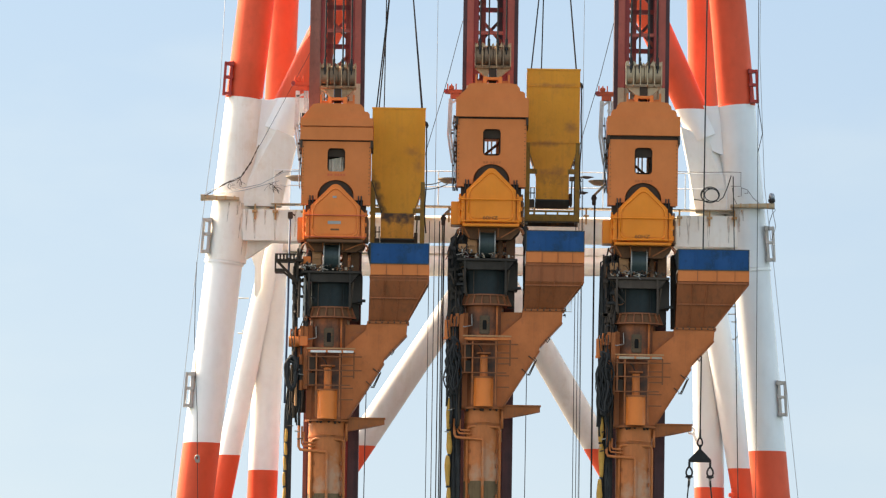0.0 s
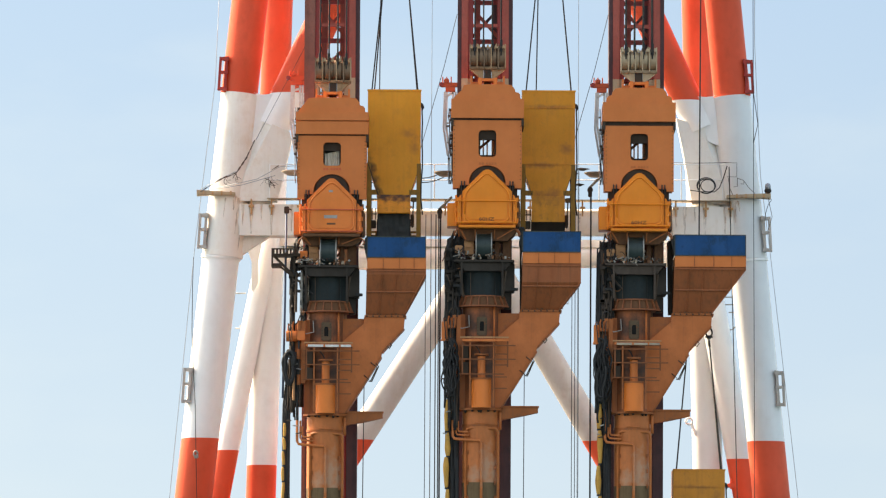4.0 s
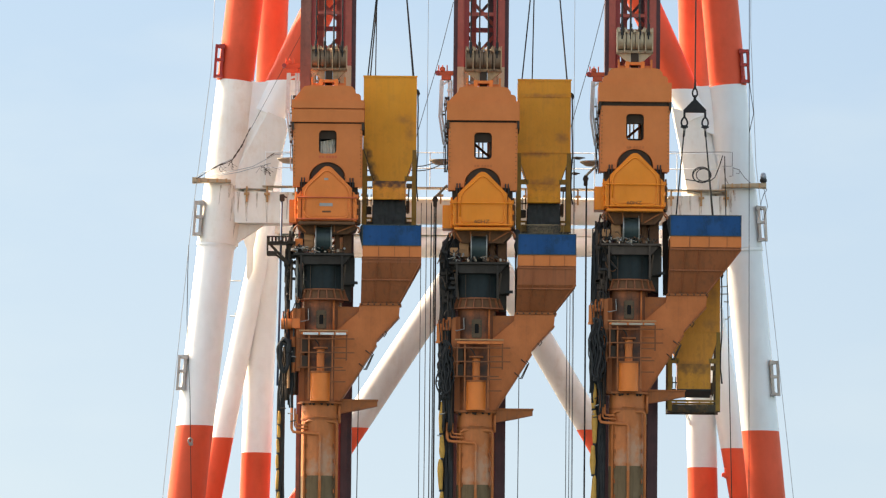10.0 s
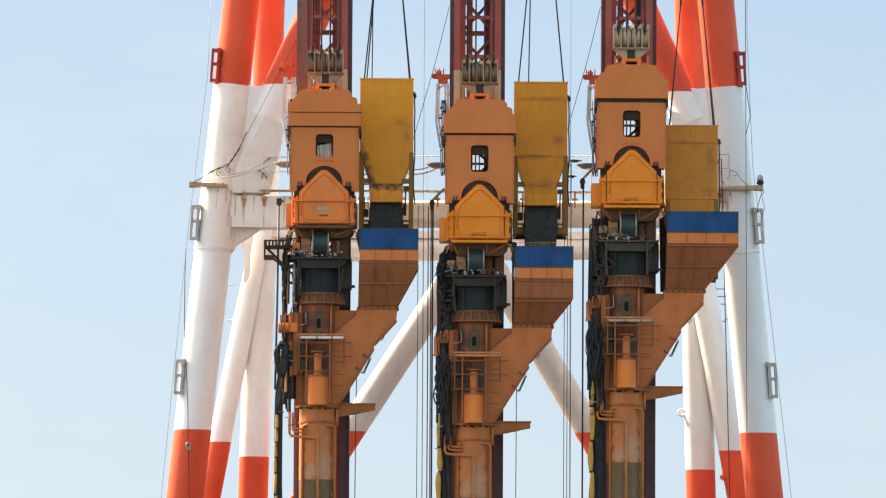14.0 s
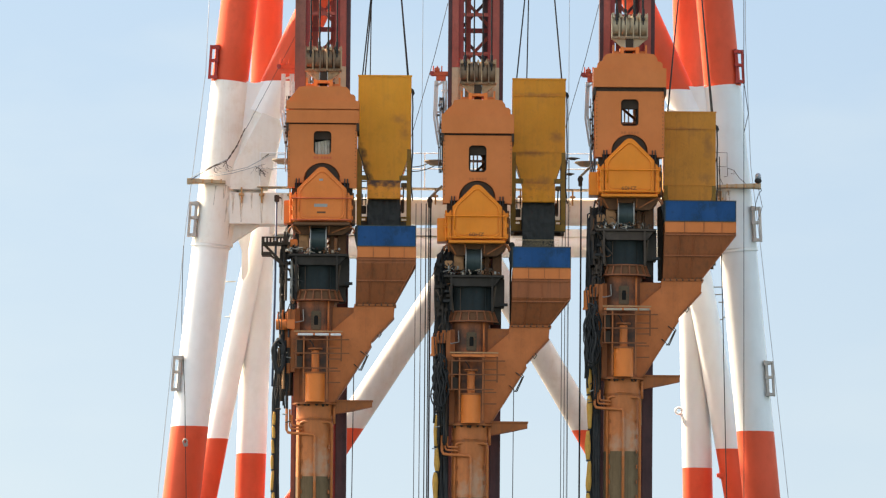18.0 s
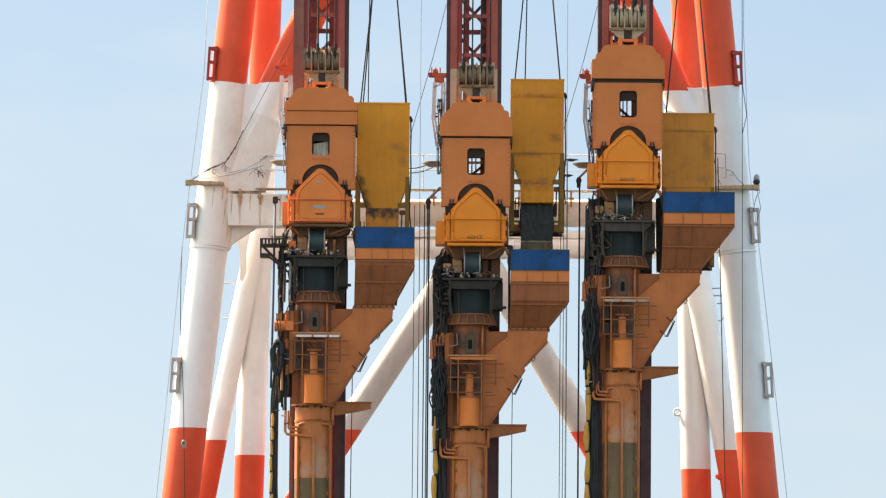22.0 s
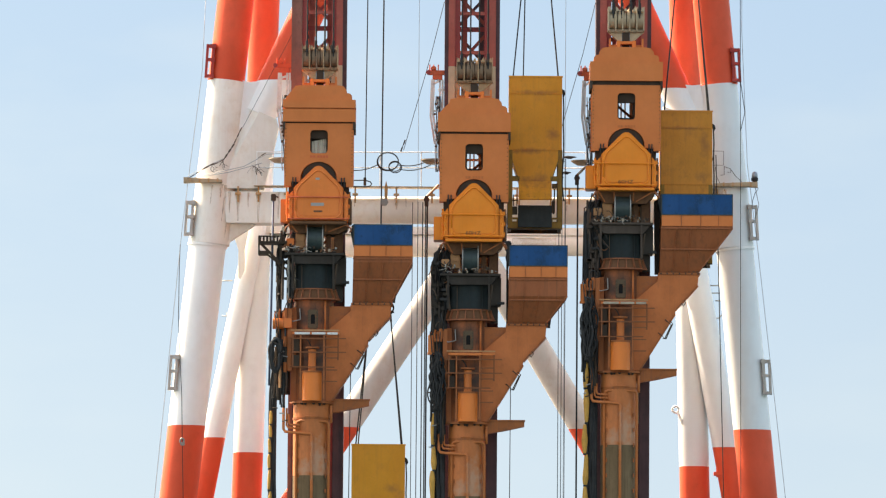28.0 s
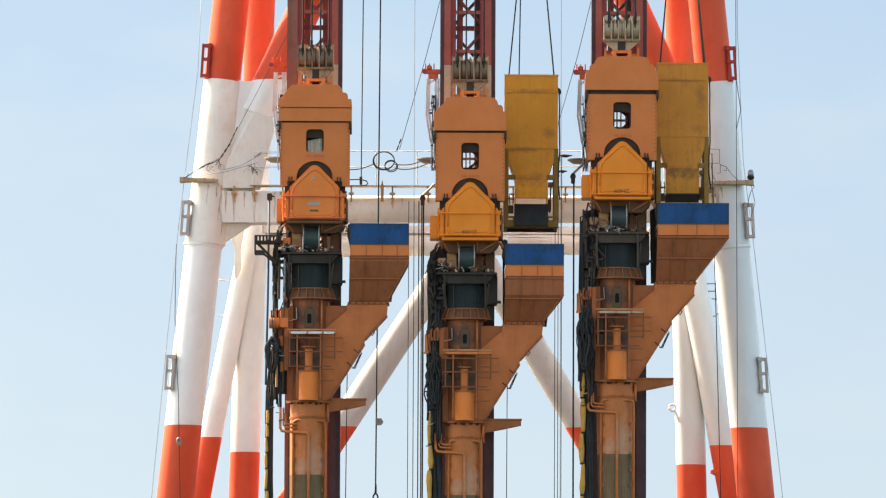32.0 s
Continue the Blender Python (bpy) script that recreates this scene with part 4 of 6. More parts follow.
        line(bm, sag(p0, p1, rnd.uniform(-0.16, 0.06), 8), 0.016, 6)
        part("hydraulic_hose", bm, (STEEL, BLACK, UMBER)[k % 3], r)
    bm = B()
    box(bm, -1.16, 0.96, -1.0, 0.5, -0.05, 0.03, 0.01)
    girder = PIT if right > 3.5 else SOOT
    deck = part("work_deck", bm, girder, r)
    bm = B()
    prism(bm, [(-1.0, -0.06), (0.86, -0.06), (0.62, -0.36), (-0.78, -0.36)], -0.9, 0.4, 0.01)
    part("deck_girder", bm, girder, deck)
    for xx in (-0.88, 0.55):
        bm = B()
        box(bm, xx - 0.035, xx + 0.035, -0.98, -0.9, -1.2, -0.05)
        part("deck_post", bm, girder, deck)
    bm = B()
    box(bm, 0.62, 0.98, -0.5, 0.4, -1.05, -0.06, 0.02)
    box(bm, 0.62, 0.86, -0.2, 0.5, -1.62, -1.0, 0.02)
    part("side_tank", bm, SOOT, r)
    bm = B()
    rnd = random.Random(int(x * 10) + 5)
    for k in range(34):
        cx, cz = rnd.uniform(-1.34 if right > 3.5 else -1.46, -0.92), rnd.uniform(-2.0, 0.6)
        if balcony:
            cx = rnd.choice((rnd.uniform(-1.44, -1.28), rnd.uniform(-1.0, -0.86)))
        rod(bm, (cx, rnd.uniform(-0.6, -0.1), cz - rnd.uniform(0.1, 0.5)), (cx + rnd.uniform(-.03, .03), rnd.uniform(-0.6, -0.1), cz + rnd.uniform(0.1, 0.4)), rnd.uniform(0.02, 0.06), seg=8)
    for k in range(12):
        cx, cz = rnd.uniform(-1.28 if right > 3.5 else -1.4, -0.95), rnd.uniform(-0.3 if balcony else -1.7, 0.5)
        box(bm, cx - 0.09, cx + 0.09, -0.5, 0.0, cz - 0.05, cz + 0.07, 0.01)
    # Added dark box behind the bank closes its gaps.
    if not balcony:
        box(bm, -1.32 if right > 3.5 else -1.40, -0.86, -0.05, 0.3, -1.15, 0.85, 0.03)
    part("valve_bank", bm, SOOT if right < 3.5 else PIT, r)["kind"] = "stuff"
    for k in range(14):
        bm = B()
        p0 = Vector((rnd.uniform(-1.3 if right > 3.5 else -1.5, -0.9), -0.75, rnd.uniform(-1.8, 0.7)))
        p1 = p0 + Vector((rnd.uniform(-0.1 if right > 3.5 else -0.25, 0.4), rnd.uniform(-0.1, 0.1), rnd.uniform(-0.5, 0.1)))
        line(bm, sag(p0, p1, rnd.uniform(-0.15, 0.2), 6), 0.02, 5)
        part("hydraulic_hose", bm, (BLACK, BROWN, BLACK, BLACK, UMBER)[k % 5], r)
    for k in range(26):
        bm = B()
        xx = rnd.uniform(-1.2, 0.8)
        zz = rnd.uniform(0.04, 0.26)
        rod(bm, (xx, -0.92, zz), (xx + rnd.uniform(-0.08, 0.1), -0.92, zz + rnd.uniform(-0.02, 0.12)), rnd.uniform(0.015, 0.04), seg=8)
        part("fitting", bm, (STEEL, DARK, UMBER, BROWN, DARK)[k % 5], r)
    for k in range(12):
        bm = B()
        p0 = Vector((rnd.uniform(-1.05, 0.2), -0.98 + rnd.uniform(-.04, .04), rnd.uniform(0.05, 0.32)))
        p1 = p0 + Vector((rnd.uniform(-0.3, 0.3), 0, rnd.uniform(-0.12, 0.12)))
        line(bm, sag(p0, p1, rnd.uniform(-0.08, 0.08), 6), rnd.uniform(0.008, 0.016), 5)
        part("deck_wire", bm, (STEEL, TRAY, BLACK, STEEL)[k % 4], r)
    for k in range(7):
        bm = B()
        xx, zz = rnd.uniform(-1.1, 0.85), rnd.uniform(0.03, 0.06)
        box(bm, xx - rnd.uniform(0.02, 0.06), xx + rnd.uniform(0.02, 0.06), -1.0, -0.94, zz, zz + rnd.uniform(0.04, 0.12), 0.008)
        part("deck_box", bm, (UMBER, TRAY, DARK, STEEL)[k % 4], r)
    bm = B()
    rod(bm, (-0.12, 0, -1.25), (-0.12, 0, -0.36), 0.72, seg=32)
    chuck = part("chuck", bm, CHUCK, r)
    for k in range(10):
        a = 2 * math.pi * (k + 0.5) / 10
        bm = B()
        u = Vector((math.cos(a), math.sin(a), 0))
        bar(bm, Vector((-0.12, 0, -1.24)) + u * 0.75, Vector((-0.12, 0, -0.38)) + u * 0.75, 0.028)
        part("chuck_slat", bm, CHUCK if k % 3 else BROWN, chuck)
    for sx in (-0.93, 0.66):
        bm = B()
        bar(bm, (sx, -0.86, -0.36), (sx + (0.12 if sx < 0 else -0.1), -0.7, -1.26), 0.06)
        part("chuck_stay", bm, BROWN, chuck)
    for sx, zz in ((-0.98, -0.52), (-1.04, -0.86), (0.98, -0.98)):
        bm = B()
        box(bm, sx - 0.14, sx + 0.12, -0.62, -0.4, zz - 0.04, zz + 0.05, 0.01)
        part("chuck_step", bm, BLACK, chuck)
    # Collar body darker than its ribs.
    bm = B()
    rod(bm, (-0.12, 0, -1.57), (-0.12, 0, -1.22), 0.86, 0.74, 40)
    collar = part("flared_collar", bm, UMBER, r)
    for zz, rad in ((-1.22, 0.80), (-1.57, 0.935)):
        bm = B()
        rod(bm, (-0.12, 0, zz - 0.022), (-0.12, 0, zz + 0.022), rad, seg=40)
        part("flange", bm, COLLAR, collar)
    for k in range(18):
        a = 2 * math.pi * k / 18
        bm = B()
        u = Vector((math.cos(a), math.sin(a), 0))
        bar(bm, Vector((-0.12, 0, -1.56)) + u * 0.89, Vector((-0.12, 0, -1.23)) + u * 0.76, 0.03, 0.1)
        part("collar_rib", bm, COLLAR, collar)
    # casing head and pipe
    bm = B()
    rod(bm, (-0.18, 0, -5.2), (-0.18, 0, -1.58), 0.66, seg=40)
    head = part("casing_head", bm, HEAD, r)
    bm = B()
    box(bm, -0.92, -0.72, -0.35, 0.4, -5.18, -1.85, 0.01)
    part("wing_plate", bm, ORANGE_WORN, head)
    bm = B()
    box(bm, -0.34, 0.02, -0.70, -0.60, -2.62, -1.95, 0.03)
    hatch = part("hatch", bm, OLIVE, head)
    # Near-black plate paints in the dark inside of the hatch hole.
    bm = B()
    prism(bm, [(-0.23, -2.45), (-0.09, -2.45), (-0.085, -2.2), (-0.10, -2.12), (-0.21, -2.12), (-0.235, -2.2)], -0.715, -0.69)
    part("hatch_opening", bm, HOLLOW_SHADE, hatch)
    for k in range(6):
        zz = -2.05 - 0.1 * k
        for sx in (-0.30, -0.02):
            part("hatch_bolt", rod(B(), (sx, -0.72, zz), (sx, -0.69, zz), 0.022, seg=6), BROWN, hatch)
    bm = B()
    line(bm, [Vector((0.27, -0.62, -1.58)), Vector((0.27, -0.62, -2.76))], 0.035, 8)
    part("riser_pipe", bm, CHUTE, head)
    bm = B()
    line(bm, [Vector((-0.62, -0.55, -1.9)), Vector((-0.60, -0.6, -2.3)), Vector((-0.86, -0.6, -2.36)), Vector((-1.0, -0.55, -2.3))], 0.02, 6)
    part("thin_pipe", bm, STEEL, head)
    bm = B()
    rod(bm, (-0.18, 0, -7.75), (-0.18, 0, -5.2), 0.65, seg=40)
    casing = part("casing_pipe", bm, CASING, r)
    bm = B()
    rod(bm, (-0.18, 0, -33), (-0.18, 0, -7.75), 0.647, seg=40)
    part("coated_pipe", bm, CONCRETE, casing, "casing pipe coated grey with dried cement")
    for zz, rad in ((-5.19, 0.79), (-5.75, 0.675)):
        bm = B()
        rod(bm, (-0.18, 0, zz - 0.035), (-0.18, 0, zz + 0.035), rad, seg=40)
        part("pipe_flange", bm, ORANGE_WORN, casing)
    rnd = random.Random(int(x * 10) + 9)
    for k in range(6):
        a = radians(-140 + 19 * k + rnd.uniform(-8, 8))
        u = Vector((math.cos(a), math.sin(a), 0))
        bm = B()
        p = Vector((-0.18, 0, -5.2)) + u * 0.70
        line(bm, [p, p + Vector((0, 0, -0.04)), p + Vector((0, 0, -rnd.uniform(0.07, 0.12)))], [0.06, 0.055, 0.03], 8)
        part("grease_lump", bm, DARK, casing)
    for pts, rad in (([(-0.70, -0.44, -12), (-0.70, -0.44, -6.02), (-0.66, -0.50, -5.88), (-0.56, -0.56, -5.84), (0.30, -0.56, -5.86), (0.40, -0.5, -5.9), (0.43, -0.46, -6.02), (0.43, -0.46, -12)], 0.05),
                     ([(-1.16, -0.45, -4.2), (-1.16, -0.45, -6.12), (-1.10, -0.48, -6.22), (-0.9, -0.55, -6.25), (-0.22, -0.70, -6.30), (-0.16, -0.71, -6.36), (-0.15, -0.71, -12)], 0.05),
                     ([(-1.05, -0.42, -5.4), (-1.05, -0.42, -6.0), (-1.0, -0.45, -6.08), (-0.6, -0.6, -6.12)], 0.035),
                     ([(-0.98, -0.42, -5.6), (-0.98, -0.42, -5.9), (-0.94, -0.45, -5.97), (-0.6, -0.62, -6.0)], 0.035),
                     ([(-0.40, -0.66, -5.68), (0.12, -0.66, -5.70)], 0.025), ([(0.50, -0.3, -5.3), (0.50, -0.3, -5.9)], 0.05)):
        bm = B()
        line(bm, [Vector(p) for p in pts], rad, 10)
        part("grout_pipe", bm, CASING, casing)
    for xx in (-0.70, 0.40):
        for k in range(6):
            bm = B()
            zz = -6.7 - 0.53 * k
            box(bm, xx + (0.05 if xx < 0 else -0.1), xx + (0.1 if xx < 0 else -0.05), -0.52, -0.44, zz - 0.07, zz + 0.07, 0.005)
            part("pipe_clip", bm, ORANGE_WORN, casing)
    bm = B()
    prism(bm, [(0.45, -5.08), (1.83, -5.10), (1.83, -5.28), (1.2, -5.42), (0.45, -5.56)], -0.22, 0.22, 0.01)
    arm = part("side_arm", bm, ORANGE_WORN, r)
    bm = B()
    box(bm, 0.45, 1.86, -0.26, 0.26, -5.1, -5.05, 0.005)
    part("arm_plate", bm, ORANGE_WORN, arm)
    # piston and guard frame before the head
    bm = B()
    rod(bm, (-0.17, -0.85, -4.15), (-0.17, -0.85, -3.35), 0.135, seg=20)
    ram = part("ram", bm, ORANGE, r)
    bm = B()
    rod(bm, (-0.17, -0.85, -5.16), (-0.17, -0.85, -4.16), 0.345, seg=28)
    part("cylinder", bm, BRIGHT_ORANGE, ram)
    for zz in (-4.15, -3.3):
        bm = B()
        rod(bm, (-0.17, -0.85, zz - 0.03), (-0.17, -0.85, zz + 0.03), 0.37 if zz < -4 else 0.25, seg=28)
        part("cap", bm, ORANGE_WORN, ram)
    bm = B()
    box(bm, -0.86, 0.78, -1.25, -0.7, -2.85, -2.77, 0.01)
    guard = part("guard_platform", bm, ORANGE, r)
    bm = B()
    for x0, x1 in ((-0.78, -0.25), (-0.18, 0.3), (0.36, 0.72)):
        box(bm, x0, x1, -1.27, -1.25, -2.86, -2.78)
    part("kick_plate", bm, GUIDE if balcony else (TRAY if right > 3.5 else ORANGE), guard)
    bm = B()
    box(bm, -0.92, 0.78, -1.28, -1.22, -2.74, -2.69, 0.005)
    part("top_rail", bm, TAN, guard)
    for xx, z1, mt in ((-0.57, -5.1, ORANGE_WORN), (0.25, -5.1, ORANGE_WORN), (0.74, -3.75, RAIL), (-0.84, -4.0, RAIL)):
        bm = B()
        bar(bm, (xx, -1.2, -2.8), (xx, -1.2, z1), 0.05)
        part("guard_post", bm, mt, guard)
    for zz, x0, x1 in ((-3.0, -0.95, 1.02), (-3.48, -0.95, 1.02), (-4.0, -0.95, 0.62), (-3.3, 0.25, 0.76), (-3.68, 0.25, 0.76), (-4.1, 0.25, 0.72), (-4.5, 0.25, 0.72)):
        bm = B()
        bar(bm, (x0, -1.238, zz), (x1, -1.238, zz), 0.042)
        part("guard_rail", bm, RAIL, guard)
    # Two dark panels left of the ram, behind the guard rails.
    for z0_, z1_ in ((-3.42, -2.95), (-3.95, -3.55)):
        bm = B()
        box(bm, -0.86, -0.62, -0.75, -0.55, z0_, z1_, 0.02)
        part("dark_panel", bm, DARK, guard)
    bm = B()
    line(bm, sag((-0.5, -1.0, -3.0), (-0.2, -0.95, -3.28), -0.12, 8), 0.02, 6)
    part("ram_hose", bm, BLACK, ram)
    # hydraulic column at the side
    bm = B()
    box(bm, -1.05, -0.89, -0.6, 0.0, -4.1, -1.9, 0.01)
    box(bm, -1.28, -1.05, -0.35, 0.0, -4.0, -1.95, 0.03)
    col = part("side_column", bm, ORANGE_WORN, r)
    if balcony:
        bm = B()
        rod(bm, (-1.57, -0.5, -2.44), (-1.20, -0.5, -2.44), 0.19, seg=20)
        part("pump_drum", bm, ORANGE, col)
        bm = B()
        box(bm, -1.19, -0.9, -0.72, -0.1, -2.60, -2.26, 0.02)
        part("pump_box", bm, ORANGE, col)
    else:
        bm = B()
        rod(bm, (-1.47, -0.5, -2.72), (-1.47, -0.5, -2.12), 0.10, seg=16)
        rod(bm, (-1.47, -0.5, -2.80), (-1.47, -0.5, -2.72), 0.13, 0.12, 16)
        part("pump_motor", bm, ORANGE, col)
        bm = B()
        box(bm, -1.40, -1.08, -0.62, -0.2, -2.34, -2.24, 0.01)
        part("pump_bracket", bm, CHUTE, col)
    for xx, zz, rr in ((-1.5, -2.1, 0.035), (-1.34, -2.02, 0.04), (-1.22, -2.08, 0.03), (-1.12, -1.98, 0.03)):
        bm = B()
        rod(bm, (xx, -0.5, -2.28), (xx, -0.5, zz), rr, rr * 0.8, 10)
        rod(bm, (xx, -0.5, zz), (xx + 0.03, -0.5, zz + 0.1), 0.03, seg=8)
        part("pump_valve", bm, (TAN, UMBER, CHUTE, UMBER)[int(xx * -100) % 4], col)
    for k in range(2 if balcony else 4):
        bm = B()
        p0 = Vector((-1.5 + 0.12 * k, -0.78, -2.0 - 0.05 * (k % 3)))
        line(bm, sag(p0, p0 + Vector((0.08 - 0.05 * k, 0, -0.75)), -0.08 + 0.05 * k, 8), 0.018, 6)
        part("pump_hose", bm, (BLACK, UMBER, BROWN, BLACK, BLACK)[k], col)
    for k, zz in enumerate((-2.0, -3.0, -3.9)):
        bm = B()
        rod(bm, (-1.12, -0.62, zz - 0.25), (-1.12, -0.62, zz + 0.1), 0.07, seg=12)
        part("accumulator", bm, ORANGE_WORN, col)
    # hopper: blue front panel, band, tapered box; chute into the head
    hx = 1.24
    bm = B()
    box(bm, hx, right, -0.95, -0.87, 0.30, 1.05, 0.01)
    hopper_blue = part("blue_panel", bm, BLUE, r)
    for k in range(1, 4):
        bm = B()
        xx = hx + (right - hx) * k / 4 * (0.98 if k % 2 else 1)
        box(bm, xx - 0.012, xx + 0.012, -0.962, -0.948, 0.31, 1.03)
        part("seam", bm, BLUE, hopper_blue)
    for x0, x1, z0, z1 in ((hx, right, 1.02, 1.05), (hx, right, 0.30, 0.335), (hx, hx + 0.03, 0.335, 1.02), (right - 0.03, right, 0.335, 1.02)):
        bm = B()
        box(bm, x0, x1, -0.965, -0.95, z0, z1)
        part("panel_trim", bm, TEAL, hopper_blue)
    if not balcony:
        bm = B()
        out = 0.20 if right > 3.5 else 0.07
        prism(bm, [(hx - out, 0.9), (hx - 0.005, 1.0), (hx - 0.005, -1.66), (hx - out * 0.8, -1.66)], 0.3, 0.84, 0.01)
        part("rear_side_plate", bm, DARK, r)
    bm = B()
    prism(bm, [(hx - 0.06, 1.0), (hx, 1.04), (hx, 0.3), (hx - 0.1, 0.75)], -0.92, 0.85)
    part("side_flap", bm, BLACK, hopper_blue)
    if not balcony and right < 3.5:
        bm = B()
        line(bm, [Vector((hx - 0.02, -0.8 + 0.1 * k, 1.07 + 0.05 * math.sin(k * 0.8))) for k in range(14)], [0.10 + 0.02 * math.sin(k * 2.1) for k in range(14)], 10)
        part("rubber_roll", bm, BLACK, hopper_blue)
    bm = B()
    box(bm, right - 0.06, right - 0.005, -0.87, 0.85, 0.30, 1.03)
    part("side_panel", bm, BLUE, hopper_blue)
    bm = B()
    for x0, x1, y0, y1 in ((hx + 0.02, right, -0.94, -0.86), (hx + 0.02, right, 0.82, 0.9), (hx + 0.02, hx + 0.1, -0.86, 0.82), (right - 0.08, right, -0.86, 0.82)):
        box(bm, x0, x1, y0, y1, -0.08, 0.30)
    hb = part("hopper_band", bm, ORANGE, r)
    for k in (0.28, 0.55, 0.8):
        bm = B()
        xx = hx + (right - hx) * k
        box(bm, xx - 0.012, xx + 0.012, -0.96, -0.938, -0.07, 0.29)
        part("seam", bm, ORANGE_WORN, hb)
    bot = 2.58
    bm = B()
    a = [bm.verts.new(p) for p in ((hx, -0.90, -0.08), (right, -0.90, -0.08), (right, 0.88, -0.08), (hx, 0.88, -0.08))]
    a2 = [bm.verts.new(p) for p in ((hx, -0.89, -knee), (right, -0.89, -knee), (right, 0.88, -knee), (hx, 0.88, -knee))]
    b = [bm.verts.new(p) for p in ((hx - 0.03, -0.36, -1.68), (bot, -0.36, -1.68), (bot, 0.40, -1.68), (hx - 0.03, 0.40, -1.68))]
    for lo, up in ((a2, a), (b, a2)):
        for i in range(4):
            bm.faces.new((lo[i], lo[(i + 1) % 4], up[(i + 1) % 4], up[i]))
    bm.faces.new(b[::-1])
    bmesh.ops.recalc_face_normals(bm, faces=bm.faces[:])
    body = part("hopper_body", bm, HOPPER, r)
    for f in (0.02, 0.5):
        bm = B()
        zz = -0.12 - 1.5 * f
        down = max(0.0, (-zz - knee) / (1.68 - knee))
        xr = right - (right - bot) * down
        yy = -0.89 + 0.53 * down
        box(bm, hx - 0.01, xr, yy - 0.05, yy + 0.1, zz - 0.025, zz + 0.025)
        part("stiffener", bm, HOPPER, body)
    for k in (0.36, 0.68):
        bm = B()
        xx = hx + k * (bot - hx) * 1.15
        bar(bm, (xx, -0.90, -knee - 0.02), (xx - 0.1, -0.39, -1.6), 0.03, 0.04)
        part("stiffener", bm, HOPPER, body)
        bm = B()
        bar(bm, (xx, -0.90, -0.1), (xx, -0.90, -knee), 0.03, 0.03)
        part("stiffener", bm, HOPPER, body)
    bm = B()
    bar(bm, (right - 0.015, -0.90, -knee), (bot - 0.01, -0.38, -1.66), 0.05)
    part("edge_angle", bm, HOPPER, body)
    rnd = random.Random(int(x * 10) + 77)
    for k in range(9):
        bm = B()
        xx = hx + 0.06 + (bot - hx - 0.1) * k / 8 + rnd.uniform(-.04, .04)
        box(bm, xx - rnd.uniform(0.02, 0.05), xx + rnd.uniform(0.02, 0.05), -0.45, -0.37, -1.68, -1.68 + rnd.uniform(0.03, 0.07), 0.008)
        part("caked_sand", bm, UMBER, body)
    bm = B()
    box(bm, hx - 0.07, bot + 0.06, -0.46, 0.45, -1.76, -1.68, 0.01)
    flange = part("hopper_flange", bm, ORANGE_WORN, r)
    for k in range(7):
        bm = B()
        xx = hx + 0.02 + k * (bot - hx) / 6.2
        rod(bm, (xx, -0.5, -1.72), (xx, -0.45, -1.72), 0.03, seg=6)
        part("bolt", bm, DARK, flange)
    bm = B()
    prism(bm, [(1.15, -1.76), (2.58, -1.76), (2.55, -2.12), (1.80, -2.95), (1.76, -3.12), (0.52, -5.14), (0.22, -5.14), (0.22, -2.78), (1.15, -1.98)], -0.44, 0.30, 0.015)
    chute = part("chute", bm, CHUTE, r)
    bm = B()
    prism(bm, [(0.3, -1.8), (1.16, -1.8), (1.16, -2.1), (0.3, -2.9)], -0.3, 0.1)
    part("web_plate", bm, ORANGE_WORN, chute)
    for p, q in (((2.56, -2.14), (1.80, -2.98)), ((1.77, -3.14), (0.53, -5.12))):
        bm = B()
        bar(bm, (p[0], -0.06, p[1]), (q[0], -0.06, q[1]), 0.86, 0.05)
        part("chute_floor", bm, ORANGE_WORN, chute)
    for pts in ([(1.40, -3.34), (1.63, -3.52), (1.40, -4.0), (1.17, -3.80)], [(1.58, -3.38), (1.68, -3.48), (1.44, -4.02), (1.33, -4.0)], [(1.98, -2.76), (2.05, -2.86), (2.13, -2.74), (2.07, -2.66)]):
        bm = B()
        line(bm, [Vector((px, -0.48, pz)) for px, pz in pts], 0.02, 6)
        part("step_iron", bm, DARK, chute)
    # hose bundle hanging along the side
    rnd = random.Random(int(x * 10) + 50)
    left, step = (-1.66, 0.018) if balcony else (-1.33, 0.03)
    for k in range(13):
        bm = B()
        xo, xl = -1.60 + 0.045 * k, left + step * k
        if balcony:
            xo = -1.56 + 0.02 * k if k < 7 else -1.16 + 0.02 * (k - 7)
        pts = [Vector((xo + 0.34 + rnd.uniform(-.05, .05), -0.1, 0.9 + rnd.uniform(-.3, .3)))]
        for j in range(13):
            f = min(1, max(0, (j - 4) / 2))
            pts.append(Vector(((xo + 0.14) * (1 - f) + xl * f + rnd.uniform(-0.04, 0.04) * (1 - 0.6 * f), -0.25 + rnd.uniform(-.1, .1), 0.4 - j * 0.9 + rnd.uniform(-.2, .2))))
        pts.append(Vector((xl, -0.25, -24)))
        line(bm, pts, (0.03, 0.045, 0.06)[k % 3], 6)
        part("hose", bm, BLACK, r)
    # Added dark backing closes the gaps between the hoses.
    bm = B()
    if balcony:
        box(bm, -1.36, -0.95, 0.0, 0.12, -4.9, -2.4, 0.01)
    else:
        box(bm, -1.34, -0.95, 0.0, 0.12, -24, -0.2, 0.01)
    part("hose_backing", bm, DARK, r)
    for k in range(7 if balcony else 18):
        bm = B()
        if balcony:
            c = (-1.44 + rnd.uniform(-.03, .03), -0.62 - 0.03 * k, -3.55 + rnd.uniform(-.08, .05))
